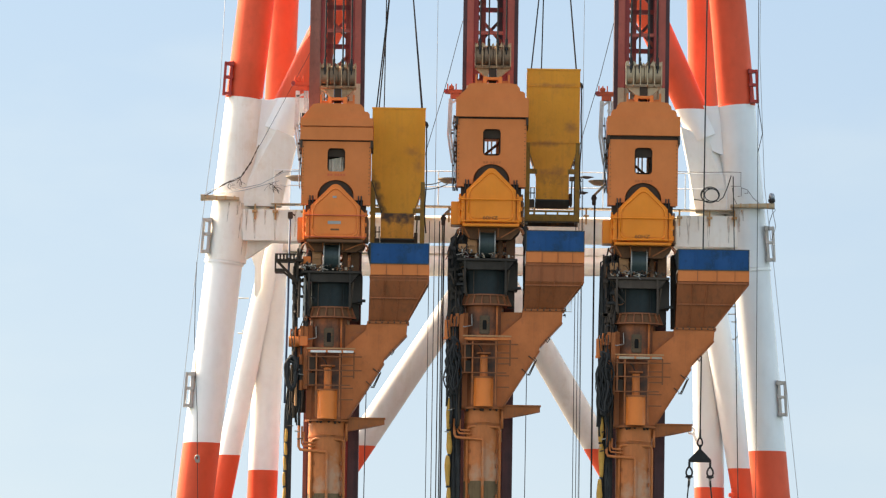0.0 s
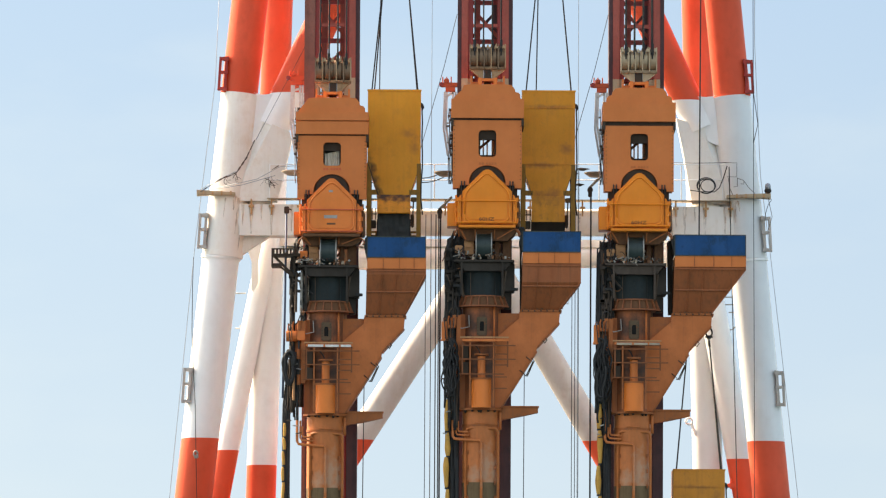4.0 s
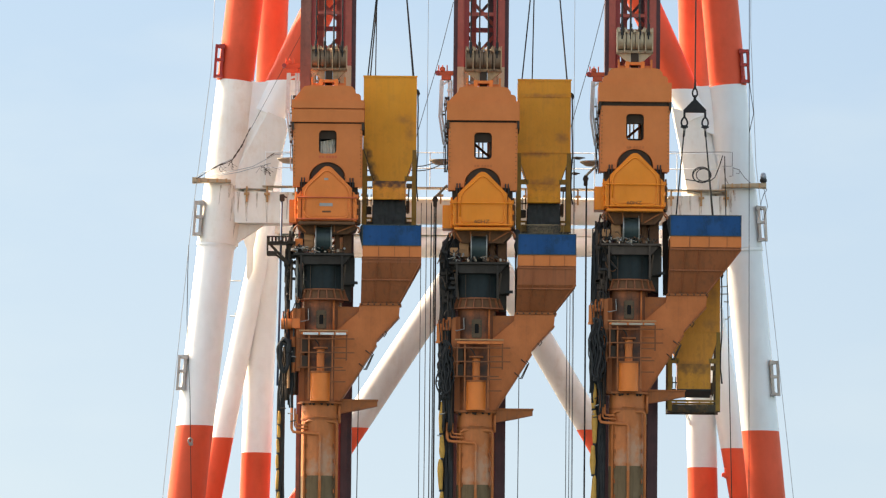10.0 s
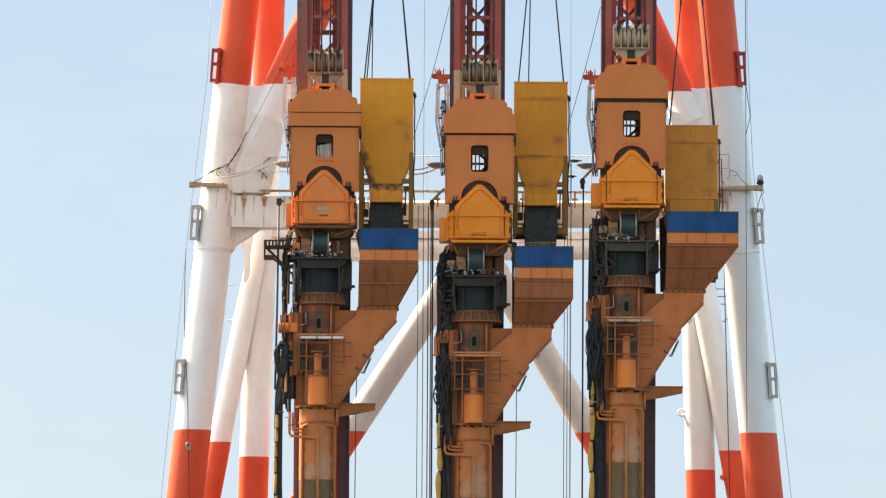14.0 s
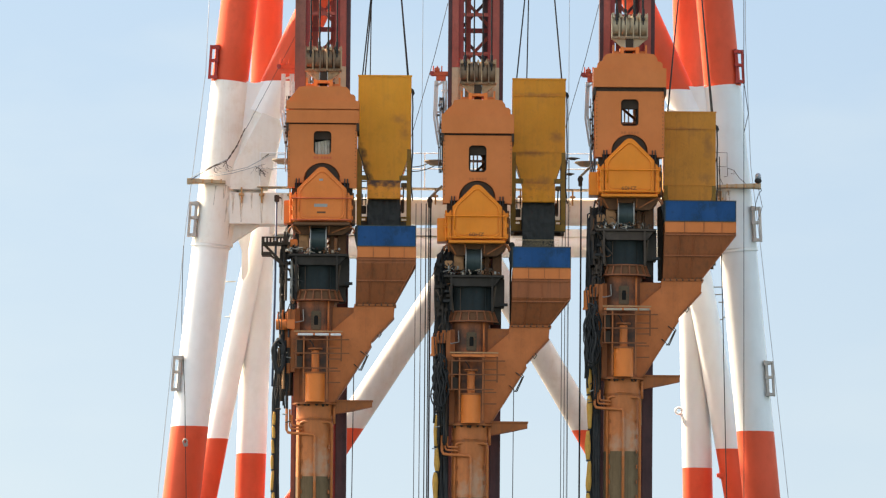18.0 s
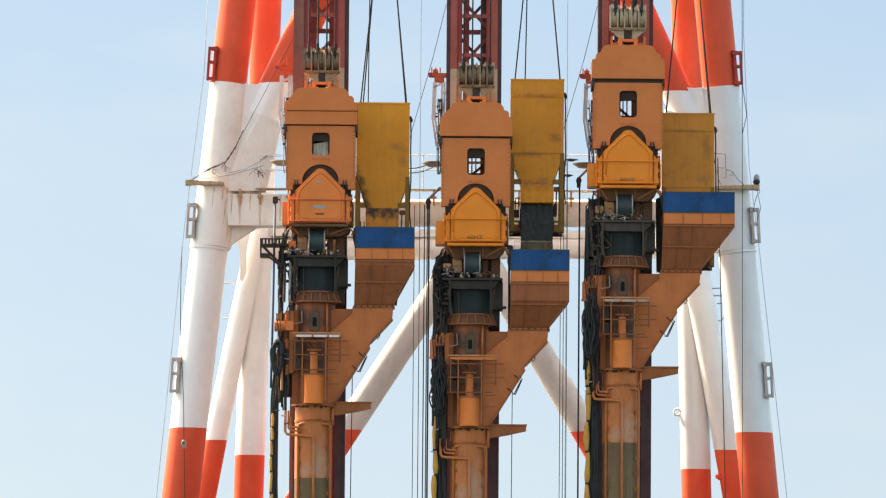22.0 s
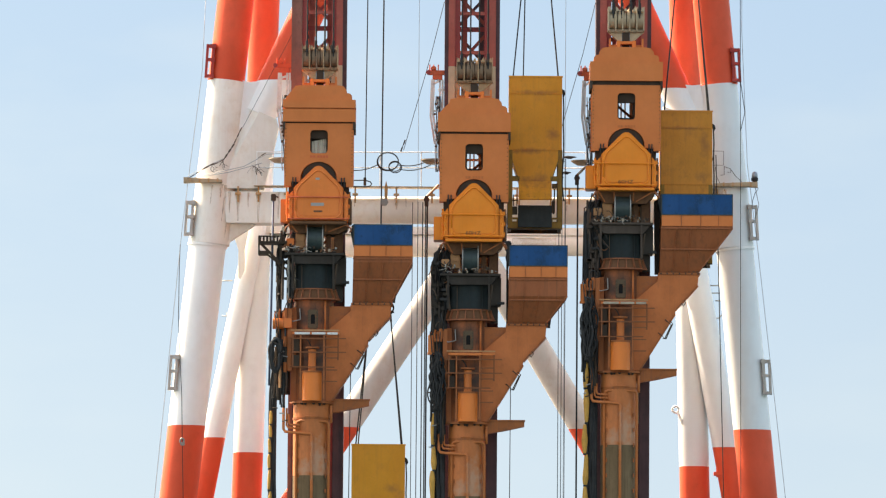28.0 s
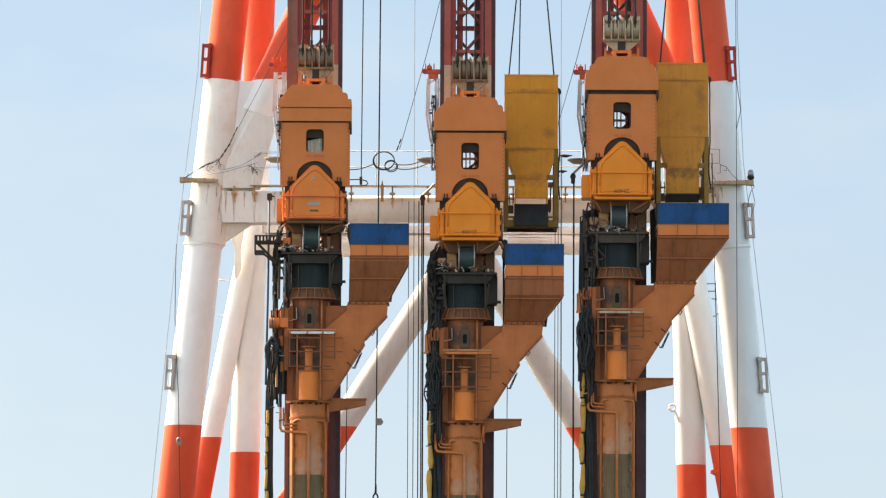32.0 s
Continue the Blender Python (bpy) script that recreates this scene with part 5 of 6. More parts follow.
            w_, q_ = rnd.uniform(0.13, 0.19), rnd.uniform(0.46, 0.60)
        else:
            c = (-1.24 + rnd.uniform(-.14, .12), -0.55 - 0.03 * k, -3.75 + rnd.uniform(-.15, .15))
            w_, q_ = rnd.uniform(0.05, 0.19), rnd.uniform(0.45, 1.15)
        pts = []
        for i in range(31):
            a = 2 * math.pi * i / 30
            pts.append(Vector((c[0] + w_ * math.cos(a) * (1 + 0.18 * math.sin(3 * a + k)) + (0.02 if balcony else 0.05) * math.sin(5 * a + 2 * k), c[1], c[2] + q_ * math.sin(a) + 0.03 * math.cos(2 * a))))
        line(bm, pts, rnd.choice((0.035, 0.045, 0.055) if balcony else (0.018, 0.026, 0.04)), 7)
        part("hose_loop", bm, BLACK, r)
    for k in range(16):
        bm = B()
        px, pz = rnd.uniform(-1.5, -1.02), rnd.uniform(-3.6 if balcony else -4.2, -2.4)
        pts = [Vector((px + rnd.uniform(-.02, .02), -0.45 - 0.01 * k, pz - 0.3 * j)) for j in range(7)]
        line(bm, pts, rnd.uniform(0.025, 0.05), 6)
        part("hose", bm, (BLACK, BLACK, BLACK, BROWN, DARK)[k % 5], r)
    for k in range(7):
        bm = B()
        px, pz = rnd.uniform(-1.6, -1.2), rnd.uniform(-6.2, -2.9)
        rod(bm, (px, -0.66, pz), (px + rnd.uniform(0.08, 0.2), -0.66, pz + rnd.uniform(-.03, .05)), 0.022, seg=6)
        part("hose_clamp", bm, STEEL if k % 2 else DARK, r)
    if balcony:
        bm = B()
        rod(bm, (-1.29, -0.7, -4.7), (-1.30, -0.7, -3.4), 0.045, seg=10)
        part("side_rod", bm, TAN, r)
    zz, hx_ = (-5.5, -1.63) if balcony else (-4.85, -1.36)
    hr = 0.055 if balcony else 0.085
    while zz > -13:
        long = rnd.uniform(0.45, 0.75) if balcony else rnd.uniform(0.75, 1.25)
        belly = rnd.uniform(0.25, 0.75)
        bm = B()
        n = 10
        pts, rad = [], []
        for j in range(n + 1):
            f = j / n
            pts.append(Vector((hx_ + 0.03 * math.sin(zz * 2.1 + f * 1.5), -0.45, zz - long * f)))
            rad.append(hr * (0.62 + 0.38 * math.sin(math.pi * f) ** 0.5 + 0.30 * math.exp(-((f - belly) / 0.22) ** 2) * (not balcony)))
        line(bm, pts, rad, 12)
        sleeve = part("hose_sleeve", bm, HOSE_YELLOW, r, "mud-stained yellow hose sleeve")
        bm = B()
        rod(bm, pts[-1] + Vector((0, 0, -0.035)), pts[-1] + Vector((0, 0, 0.03)), hr * 0.78, seg=10)
        part("hose_band", bm, BLACK, sleeve)
        zz -= long + rnd.uniform(0.0, 0.05)
    if balcony:
        bm = B()
        line(bm, [Vector((-1.60, -0.3, 1.95)), Vector((-1.63, -0.3, -1.5)), Vector((-1.68, -0.3, -4.6))], 0.04, 8)
        part("hose", bm, HOSE_BLUE, r, "faded blue hose")
        bm = B()
        box(bm, -1.68, -1.50, -0.4, -0.2, 1.90, 2.14, 0.02)
        bar(bm, (-1.6, -0.3, 2.1), (-1.42, -0.3, 2.02), 0.05)
        part("hose_fitting", bm, DARK, r)
        bm = B()
        box(bm, -2.10, -1.1, -0.8, 0.0, 0.36, 0.44, 0.01)
        box(bm, -2.10, -1.15, -0.84, -0.8, 0.58, 0.63, 0.01)
        box(bm, -2.10, -2.04, -0.84, -0.8, -0.02, 0.63, 0.01)
        box(bm, -2.10, -1.75, -0.8, 0.0, -0.02, 0.10, 0.01)
        for k in range(8):
            box(bm, -2.06 + 0.12 * k, -1.99 + 0.12 * k, -0.84, -0.8, 0.42, 0.60)
        bal = part("side_walkway", bm, DARK, r)
        bm = B()
        bar(bm, (-2.0, -0.6, 0.36), (-1.3, -0.6, -0.35), 0.09)
        bar(bm, (-1.8, -0.6, 0.0), (-1.0, -0.6, -0.62), 0.07)
        bar(bm, (-1.3, -0.6, 0.4), (-1.3, -0.6, -0.5), 0.07)
        part("walkway_strut", bm, DARK, bal)
        for xx in (-1.24, -1.05):
            bm = B()
            rod(bm, (xx, -0.6, -1.6), (xx + 0.02, -0.6, -0.2), 0.05, seg=8)
            part("cylinder_rod", bm, BROWN if xx < -1.1 else STEEL, r)
    # sheave block above, with its hoist ropes
    z0 = 6.55 + d
    bm = B()
    box(bm, -0.64, 0.64, -0.2, 0.2, z0 + 0.28, z0 + 0.38, 0.01)
    for sx in (-1, 1):
        prism(bm, [(sx * 0.62, z0 + 0.28), (sx * 0.14, z0 + 0.28), (sx * 0.14, z0 - 0.12), (sx * 0.22, z0 - 0.06)], -0.1, 0.1)
    metal = CREAM if right > 3.5 else BLOCK
    block = part("sheave_block", bm, metal, r)
    bm = B()
    box(bm, -0.13, 0.13, -0.15, 0.15, z0 - 0.36, z0 + 0.4, 0.01)
    part("shank", bm, DARK, block)
    for k in range(4):
        bm = B()
        xx = -0.46 + 0.31 * k
        rod(bm, (xx - 0.14, 0, z0 + 0.74), (xx + 0.14, 0, z0 + 0.74), 0.36, seg=28)
        part("sheave", bm, CREAM if right > 3.5 else DRUM, block)
    bm = B()
    box(bm, -0.60, 0.60, 0.05, 0.22, z0 + 0.34, z0 + 1.02, 0.01)
    part("back_plate", bm, CREAM if right > 3.5 else DRUM, block)
    rnd = random.Random(int(x * 10) + 31)
    for k in range(9):
        bm = B()
        xx = -0.56 + 0.14 * k + rnd.uniform(-.03, .03)
        prism(bm, [(xx - 0.05, z0 + 1.0), (xx + 0.05, z0 + 1.0), (xx + rnd.uniform(0.0, 0.05), z0 + 1.0 + rnd.uniform(0.08, 0.22)), (xx - 0.04, z0 + 1.0 + rnd.uniform(0.06, 0.16))], -0.42, -0.30, 0.005)
        part("rope_guard", bm, (metal, DARK, metal, BROWN)[k % 4], block)
    for k in range(6):
        bm = B()
        xx = -0.62 + 0.248 * k
        box(bm, xx - 0.02, xx + 0.02, -0.42, 0.3, z0 + 0.3, z0 + 1.16, 0.01)
        part("cheek_plate", bm, metal if right > 3.5 or k % 2 else DRUM, block)
    for k in range(4):
        for yy in (-0.36, 0.36):
            bm = B()
            xx = -0.46 + 0.31 * k
            rod(bm, (xx, yy, z0 + 0.75), (xx * 0.9, yy, z0 + 14), 0.024, seg=6)
            part("hoist_rope", bm, ROPE, block)
            if yy < 0:
                bm = B()
                rod(bm, (xx, yy, z0 + 0.9), (xx, yy, z0 + 1.3), 0.05, seg=8)
                part("rope_socket", bm, BLACK, block)
    return r


rig_a = rig(-3.79, 29.34, 0.28, BRIGHT_ORANGE, 3.32, "", "orange vibratory piling rig with blue hopper and side walkway", True, 0.12, 0.28)
rig_b = rig(1.66, 29.86, 0.0, AMBER, 3.30, "60HZ", "orange vibratory piling rig with amber cover and blue hopper", knee=0.74)
rig_c = rig(6.99, 29.28, 0.0, AMBER, 3.75, "60HZ", "orange vibratory piling rig with amber cover and wide blue hopper")


# ---- sand skips on wire slings ----
FLAPS = {p: smudge(material("flap_" + n_, c_, 0.55, stain=(0.30, 0.10, 0.03), amount=0.7, streak=0.3, scale=2.5), (0.05, 0.03, 0.025), ((-0.3, -0.07, 0.7, 0.34), (0.3, -0.07, 0.7, 0.34)), w_)
         for p, n_, c_, w_ in ((YELLOW_A, "ochre_paint", (0.72, 0.26, 0.022), 0.95), (YELLOW_B, "yellow_paint", (0.67, 0.250, 0.012), 0.2), (YELLOW_C, "dull_yellow_paint", (0.60, 0.228, 0.018), 0.5))}


def skip(x, z, label, paint, band=True, width=0.94):
    """The origin is at the middle of the rim."""
    s = thing("sand_skip", pose(x, 0, z), label, "skip", "sand skips")
    w, f, k = width, -0.85, 0.85
    zt, zs, zb = -2.62, -3.76, -4.70
    bm = B()
    rim = [(-w, f), (w, f), (w, k), (-w, k)]
    sp = [(-0.57, f + 0.02), (0.57, f + 0.02), (0.57, 0.3), (-0.57, 0.3)]
    a = [bm.verts.new((px, py, 0)) for px, py in rim]
    b = [bm.verts.new((px, py, zt)) for px, py in rim]
    c = [bm.verts.new((px, py, zs)) for px, py in sp]
    ia = [bm.verts.new((px * 0.96, py * 0.96, 0)) for px, py in rim]
    ib = [bm.verts.new((px * 0.96, py * 0.96, zt)) for px, py in rim]
    for lo, up in ((b, a), (c, b)):
        for i in range(4):
            bm.faces.new((lo[i], lo[(i + 1) % 4], up[(i + 1) % 4], up[i]))
    for i in range(4):
        j = (i + 1) % 4
        bm.faces.new((a[i], a[j], ia[j], ia[i]))
        bm.faces.new((ia[i], ia[j], ib[j], ib[i]))
    body = part("skip_body", bm, paint, s)
    for zz in ((-0.62, zt) if band else ()):
        bm = B()
        box(bm, -w - 0.01, w + 0.01, f - 0.02, f, zz - 0.015, zz + 0.015)
        part("seam", bm, paint, body)
    bm = B()
    box(bm, -w - 0.02, w + 0.02, f - 0.02, f + 0.02, -0.05, 0.01)
    part("rim", bm, paint, body)
    bm = B()
    for x0, x1, y0, y1 in ((-0.57, -0.54, f + 0.05, 0.3), (0.54, 0.57, f + 0.05, 0.3)):
        box(bm, x0, x1, y0, y1, zb, zs + 0.02)
    box(bm, -0.54, 0.54, 0.26, 0.3, zs - 0.28, zs + 0.02)
    part("spout", bm, paint, s)
    # Near-black strips along the taper's edges, wider on the sooty flank.
    for sx in (-1, 1):
        bm = B()
        e = 0.05 if sx < 0 and not band else 0.018
        prism(bm, [(sx * w, zt), (sx * (w - e), zt - 0.05), (sx * (0.575 - e), zs), (sx * 0.575, zs)], f - 0.008, f + 0.004)
        part("taper_edge", bm, NEAR_BLACK, body)
    # the spout's front flap swings out on its top edge
    bm = B()
    box(bm, -0.585, 0.585, -0.03, 0.02, zb, zs, 0.006)
    for v in bm.verts:
        v.co.z -= zs
    flap = part("spout_flap", bm, FLAPS[paint], s)
    flap.matrix_basis = pose(0, f, zs)
    bm = B()
    box(bm, -0.60, 0.60, -0.025, 0.025, -0.70, 0.10, 0.008)
    for xx in (-0.57, 0.57):
        box(bm, xx - 0.03, xx + 0.03, 0.02, 0.12, -0.66, 0.0)
    gate = part("gate", bm, RUBBER, s)
    gate.matrix_basis = pose(0, f + 0.03, zb, 74)
    bm = B()
    box(bm, 0.6, 0.72, -0.5, 0.1, zb - 0.1, zb + 0.3, 0.01)
    part("gate_lever", bm, UMBER, s)
    # Rear posts and most sills near-black, front posts dark yellow.
    for xx in (-w + 0.06, w - 0.06):
        for yy in (f + 0.05, k - 0.05):
            bm = B()
            box(bm, xx - 0.08, xx + 0.08, yy - 0.05, yy + 0.05, -5.42, zt, 0.01)
            part("post", bm, FRAME_YELLOW if yy < 0 else NEAR_BLACK, s)
        bm = B()
        box(bm, xx - 0.05, xx + 0.05, f + 0.05, k - 0.05, -5.42, -5.28, 0.01)
        part("sill", bm, NEAR_BLACK, s)
        bm = B()
        box(bm, min(xx, xx * 0.6), max(xx, xx * 0.6), f + 0.012, f + 0.09, -3.74, -3.56, 0.01)
        part("cross_bar", bm, FRAME_YELLOW, s)
    for yy in (f + 0.05, k - 0.05):
        bm = B()
        box(bm, -w + 0.06, w - 0.06, yy - 0.038, yy + 0.038, -5.415, -5.20, 0.01)
        part("sill", bm, NEAR_BLACK if yy > 0 or paint is not YELLOW_B else FRAME_YELLOW, s)
        bm = B()
        box(bm, -w - 0.02, w + 0.02, yy - 0.06, yy + 0.06, -5.46, -5.42, 0.005)
        part("sill_flange", bm, NEAR_BLACK, s)
        bm = B()
        box(bm, -w + 0.14, w - 0.14, yy - 0.02, yy + 0.02, -5.10, -5.03, 0.006)
        for xx in (-0.62, -0.22, 0.2, 0.6):
            box(bm, xx - 0.03, xx + 0.03, yy - 0.018, yy + 0.018, -5.21, -5.09)
        part("sill_rail", bm, FRAME_YELLOW, s)
    # gate linkage beside the spout
    bm = B()
    for xx in (-0.76, -0.64):
        bar(bm, (xx, f + 0.1, -4.62), (xx, f + 0.1, -4.22), 0.035)
    bar(bm, (-0.80, f + 0.1, -4.42), (-0.60, f + 0.1, -4.42), 0.04)
    box(bm, -0.82, -0.62, f + 0.06, f + 0.3, -4.92, -4.64, 0.015)
    part("gate_linkage", bm, NEAR_BLACK, s)
    bm = B()
    bar(bm, (0.66, f + 0.1, -4.9), (0.70, f + 0.1, -3.9), 0.05)
    box(bm, 0.60, 0.80, f + 0.04, f + 0.2, -3.98, -3.82, 0.015)
    part("gate_linkage", bm, NEAR_BLACK, s)
    bm = B()
    rnd = random.Random(3)
    pts = [Vector((w + 0.06, f, -0.5))]
    for j in range(8):
        pts.append(Vector((w + 0.04 + rnd.uniform(-.02, .05), f, -0.6 - 0.55 * j)))
    line(bm, pts, 0.025, 6)
    prism(bm, [(w, -0.45), (w + 0.08, -0.5), (w + 0.12, -0.62), (w + 0.05, -0.75), (w, -0.6)], f, f + 0.12, 0.01)
    part("control_cable", bm, BLACK, s)
    # slings to the spreader, hook and hoist rope
    top = 5.28
    for xx, yy, u in ((-0.80, f + 0.1, -0.36), (-0.42 if band and w > 0.92 else -0.74, k - 0.1, -0.36), (0.80, f + 0.1, 0.38), (0.84, k - 0.1, 0.38)):
        bm = B()
        rod(bm, (xx, yy, 0.0), (u, 0, top - 0.62), 0.024, seg=6)
        rod(bm, Vector((xx, yy, 0)).lerp(Vector((u, 0, top - 0.62)), 0.94), (u, 0, top - 0.62), 0.036, seg=6)
        part("sling", bm, ROPE, s)
    bm = B()
    prism(bm, [(-0.38, top - 0.02), (0.40, top - 0.02), (0.42, top + 0.06), (0.07, top + 0.42), (-0.05, top + 0.42), (-0.40, top + 0.06)], -0.12, 0.12, 0.02)
    spreader = part("spreader", bm, BLACK, s)
    def bow(cx, z0, h, half):
        """A pear-shaped loop, open end down."""
        return [Vector((cx + half * math.sin(a) * (1 - 0.25 * math.cos(a)), 0, z0 + h * (0.5 + 0.5 * math.cos(a)))) for a in [math.pi * (-0.93 + 1.86 * i / 20) for i in range(21)]]

    for u in (-0.36, 0.38):
        bm = B()
        rod(bm, (u, 0, top - 0.22), (u, 0, top), 0.04, seg=8)
        line(bm, bow(u, top - 0.52, 0.32, 0.105), 0.032, 8)
        part("shackle", bm, BLACK, spreader)
        bm = B()
        rod(bm, (u - 0.13, 0, top - 0.54), (u + 0.13, 0, top - 0.54), 0.034, seg=8)
        rod(bm, (u, 0, top - 0.60), (u, 0, top - 0.48), 0.07, seg=10)
        part("shackle_pin", bm, BLACK, spreader)
        bm = B()
        rod(bm, (u, 0, top - 0.86), (u, 0, top - 0.56), 0.036, 0.05, 8)
        part("sling_ferrule", bm, STEEL, spreader)
    bm = B()
    rod(bm, (0.01, 0, top + 0.38), (0.01, 0, top + 0.58), 0.05, seg=8)
    line(bm, bow(0.01, top + 0.55, 0.30, 0.085), 0.03, 8)
    rod(bm, (-0.06, 0, top + 0.57), (0.08, 0, top + 0.57), 0.035, seg=8)
    rod(bm, (0.01, 0, top + 0.82), (0.02, 0, top + 1.16), 0.045, 0.03, 8)
    part("hook", bm, BLACK, spreader)
    bm = B()
    rod(bm, (0.01, 0, top + 0.8), (0.15, 0, top + 30), 0.026, seg=6)
    rope = part("hoist_rope", bm, ROPE, spreader)
    if not band:
        bm = B()
        prism(bm, [(0.02, top + 3.26), (0.2, top + 3.26), (0.28, top + 3.38), (0.2, top + 3.5), (0.02, top + 3.5)], -0.1, 0.1, 0.01)
        part("limit_weight", bm, STEEL, rope)
    return s, gate, flap


skip_a, gate_a, flap_a = skip(-1.63, 35.45, "yellow sand skip with a black-stained flank on wire slings", YELLOW_A, False)
skip_b, gate_b, flap_b = skip(3.84, 36.86, "yellow rust-speckled sand skip hanging on wire slings", YELLOW_B)
skip_c, gate_c, flap_c = skip(9.2, 17.8, "yellow weathered sand skip rising on wire slings", YELLOW_C, True, 0.91)


# ---- dark sand that drops from a skip's spout into the hopper ----
def sand(x, z, length, label):
    bm = B()
    bmesh.ops.create_grid(bm, x_segments=22, y_segments=int(length * 12), size=0.5)
    rnd = random.Random(11)
    for v in bm.verts:
        u, w = v.co.x, v.co.y
        edge = 0.565 + 0.03 * noise.noise((w * 9, 3, 0))
        v.co = Vector((u * 2 * edge, -0.03 + 0.05 * noise.noise((u * 9, w * 14, 1)), (w - 0.5) * length))
    ext = bmesh.ops.extrude_face_region(bm, geom=bm.faces[:])
    for v in [e for e in ext["geom"] if isinstance(e, bmesh.types.BMVert)]:
        v.co.y += 0.25
    bmesh.ops.recalc_face_normals(bm, faces=bm.faces[:])
    ob = part("sand_stream", bm, SAND, None)
    ob.matrix_basis = pose(x, -0.6, z)
    return tagged(ob, label, "sand", "falling sand", "stuff")


sand_a = sand(-1.63, 33.0, 2.5, "dark wet sand pouring into the blue hopper")
sand_b = sand(3.84, 34.4, 2.6, "dark wet sand pouring into the blue hopper")


def grains(name, x, z, n, spread, size, mat, label, seed):
    """Many small lumps in a loose cloud, thickest in the middle."""
    rng = np.random.default_rng(seed)
    c = np.clip(rng.normal(0, 1, (n, 3)), -1.8, 1.8) * np.array(spread)
    r = size * rng.uniform(0.5, 1.3, n)
    tip = np.array(((1, 0, 0), (-1, 0, 0), (0, 1, 0), (0, -1, 0), (0, 0, 1), (0, 0, -1)), float)
    v = (c[:, None, :] + tip[None] * r[:, None, None]).reshape(-1, 3)
    t8 = np.array(((4, 0, 2), (4, 2, 1), (4, 1, 3), (4, 3, 0), (5, 2, 0), (5, 1, 2), (5, 3, 1), (5, 0, 3)))
    f = (np.arange(n)[:, None, None] * 6 + t8[None]).reshape(-1, 3)
    me = bpy.data.meshes.new(name)
    me.from_pydata(v.tolist(), [], f.tolist())
    me.materials.append(mat)
    ob = new(name, me)
    ob.matrix_basis = pose(x, -1.7, z)
    return tagged(ob, label, "sand", "falling sand", "stuff")


crumbs = grains("sand_lumps", 3.84, 28.4, 110, (0.28, 0.08, 0.13), 0.03, SAND, "last dark lumps of sand falling into the hopper", 5)
DUST = material("grey_dust", (0.42, 0.38, 0.33), 0.95, gloss=0.0)
dust = grains("sand_dust", 3.84, 28.4, 26000, (0.44, 0.12, 0.40), 0.0042, DUST, "thin grey dust rising beside the sand spout", 8)
DUST_TAN = material("tan_dust", (0.60, 0.45, 0.26), 0.95, gloss=0.0)
plume = grains("sand_dust", 3.84, 29.1, 62000, (0.42, 0.13, 0.52), 0.0042, DUST_TAN, "pale tan dust drifting up before the skip", 9)


# ---- stays and standing ropes ----
def stay(p, q, r, mat=ROPE, label="thin steel stay rope beside the derrick"):
    bm = B()
    rod(bm, p, q, r, seg=6)
    tagged(part("stay_rope", bm, mat, None), label, "rope", "stay ropes")


for px in (-0.49, -0.30, -0.13, -0.03):
    stay((px, -0.5, 31.4), (px, -0.5, 3.2), 0.014 if px < -0.2 else 0.022, label="taut hoist rope running down beside the mast")
for px in (4.70, 4.81, 4.93):
    stay((px, -0.5, 33.0), (px, -0.5, 3.2), 0.014, label="taut hoist rope running down beside the mast")
for px in (-0.31, 4.92):
    stay((px, 0.4, 52), (px, 0.4, 3.2), 0.010, PALE_ROPE, "thin galvanised rope between two masts")
stay((3.02, -0.8, 26.0), (2.96, -0.8, 3.2), 0.014, label="thin dark rope below the chute")
stay((-2.62, -1.9, 25.6), (-2.78, -1.9, 3.2), 0.016, label="thin dark rope below the chute")
stay((-2.12, 5.0, 52), (-2.24, 5.0, 32.75), 0.020, label="taut rope from above to the walkway cleat")
cleat_ = thing("rope_cleat", pose(-2.25, 5.05, 32.5), "rusty rope cleat with a cable loop on the walkway", "cleat")
bm = B()
box(bm, -0.05, 0.05, -0.05, 0.05, 0.0, 0.30, 0.01)
part("post", bm, BROWN, cleat_)
bm = B()
line(bm, [Vector((px, 0, pz)) for px, pz in ((-0.40, 0.19), (0.0, 0.20), (0.20, 0.14), (0.25, 0.06), (0.18, -0.02), (-0.05, -0.04), (-0.40, -0.03))], 0.022, 6)
part("loop", bm, BLACK, cleat_)
post_ = thing("rusty_post", pose(-1.475, 5.1, 31.9), "rust-streaked stub post on the cross beam", "post")
bm = B()
prism(bm, [(-0.05, 0.0), (0.05, 0.0), (0.06, 0.55), (0.0, 0.80), (-0.06, 0.55)], 0.02, 0.10, 0.01)
part("stub", bm, RUN, post_)
# blocks with a thick rope left of two masts
for px, pz in ((0.0, 31.5), (5.33, 32.3)):
    b_ = thing("rope_block", pose(px, -0.5, pz), "dark snatch block with thick ropes beside the mast", "pulley", "rope blocks")
    bm = B()
    box(bm, -0.07, 0.07, -0.08, 0.08, -0.25, 0.12, 0.02)
    part("shell", bm, DARK, b_)
    bm = B()
    rod(bm, (0, -0.1, 0.0), (0, 0.1, 0.0), 0.10, seg=18)
    part("sheave", bm, DARK, b_)
    bm = B()
    bar(bm, (0, 0, 0.1), (0.42, 0.3, 0.55), 0.07)
    part("hanger", bm, CREAM, b_)
    bm = B()
    rod(bm, (0.03, 0, -0.2), (0.03, 0, -pz + 3.2), 0.034, seg=6)
    part("thick_rope", bm, BLACK, b_)
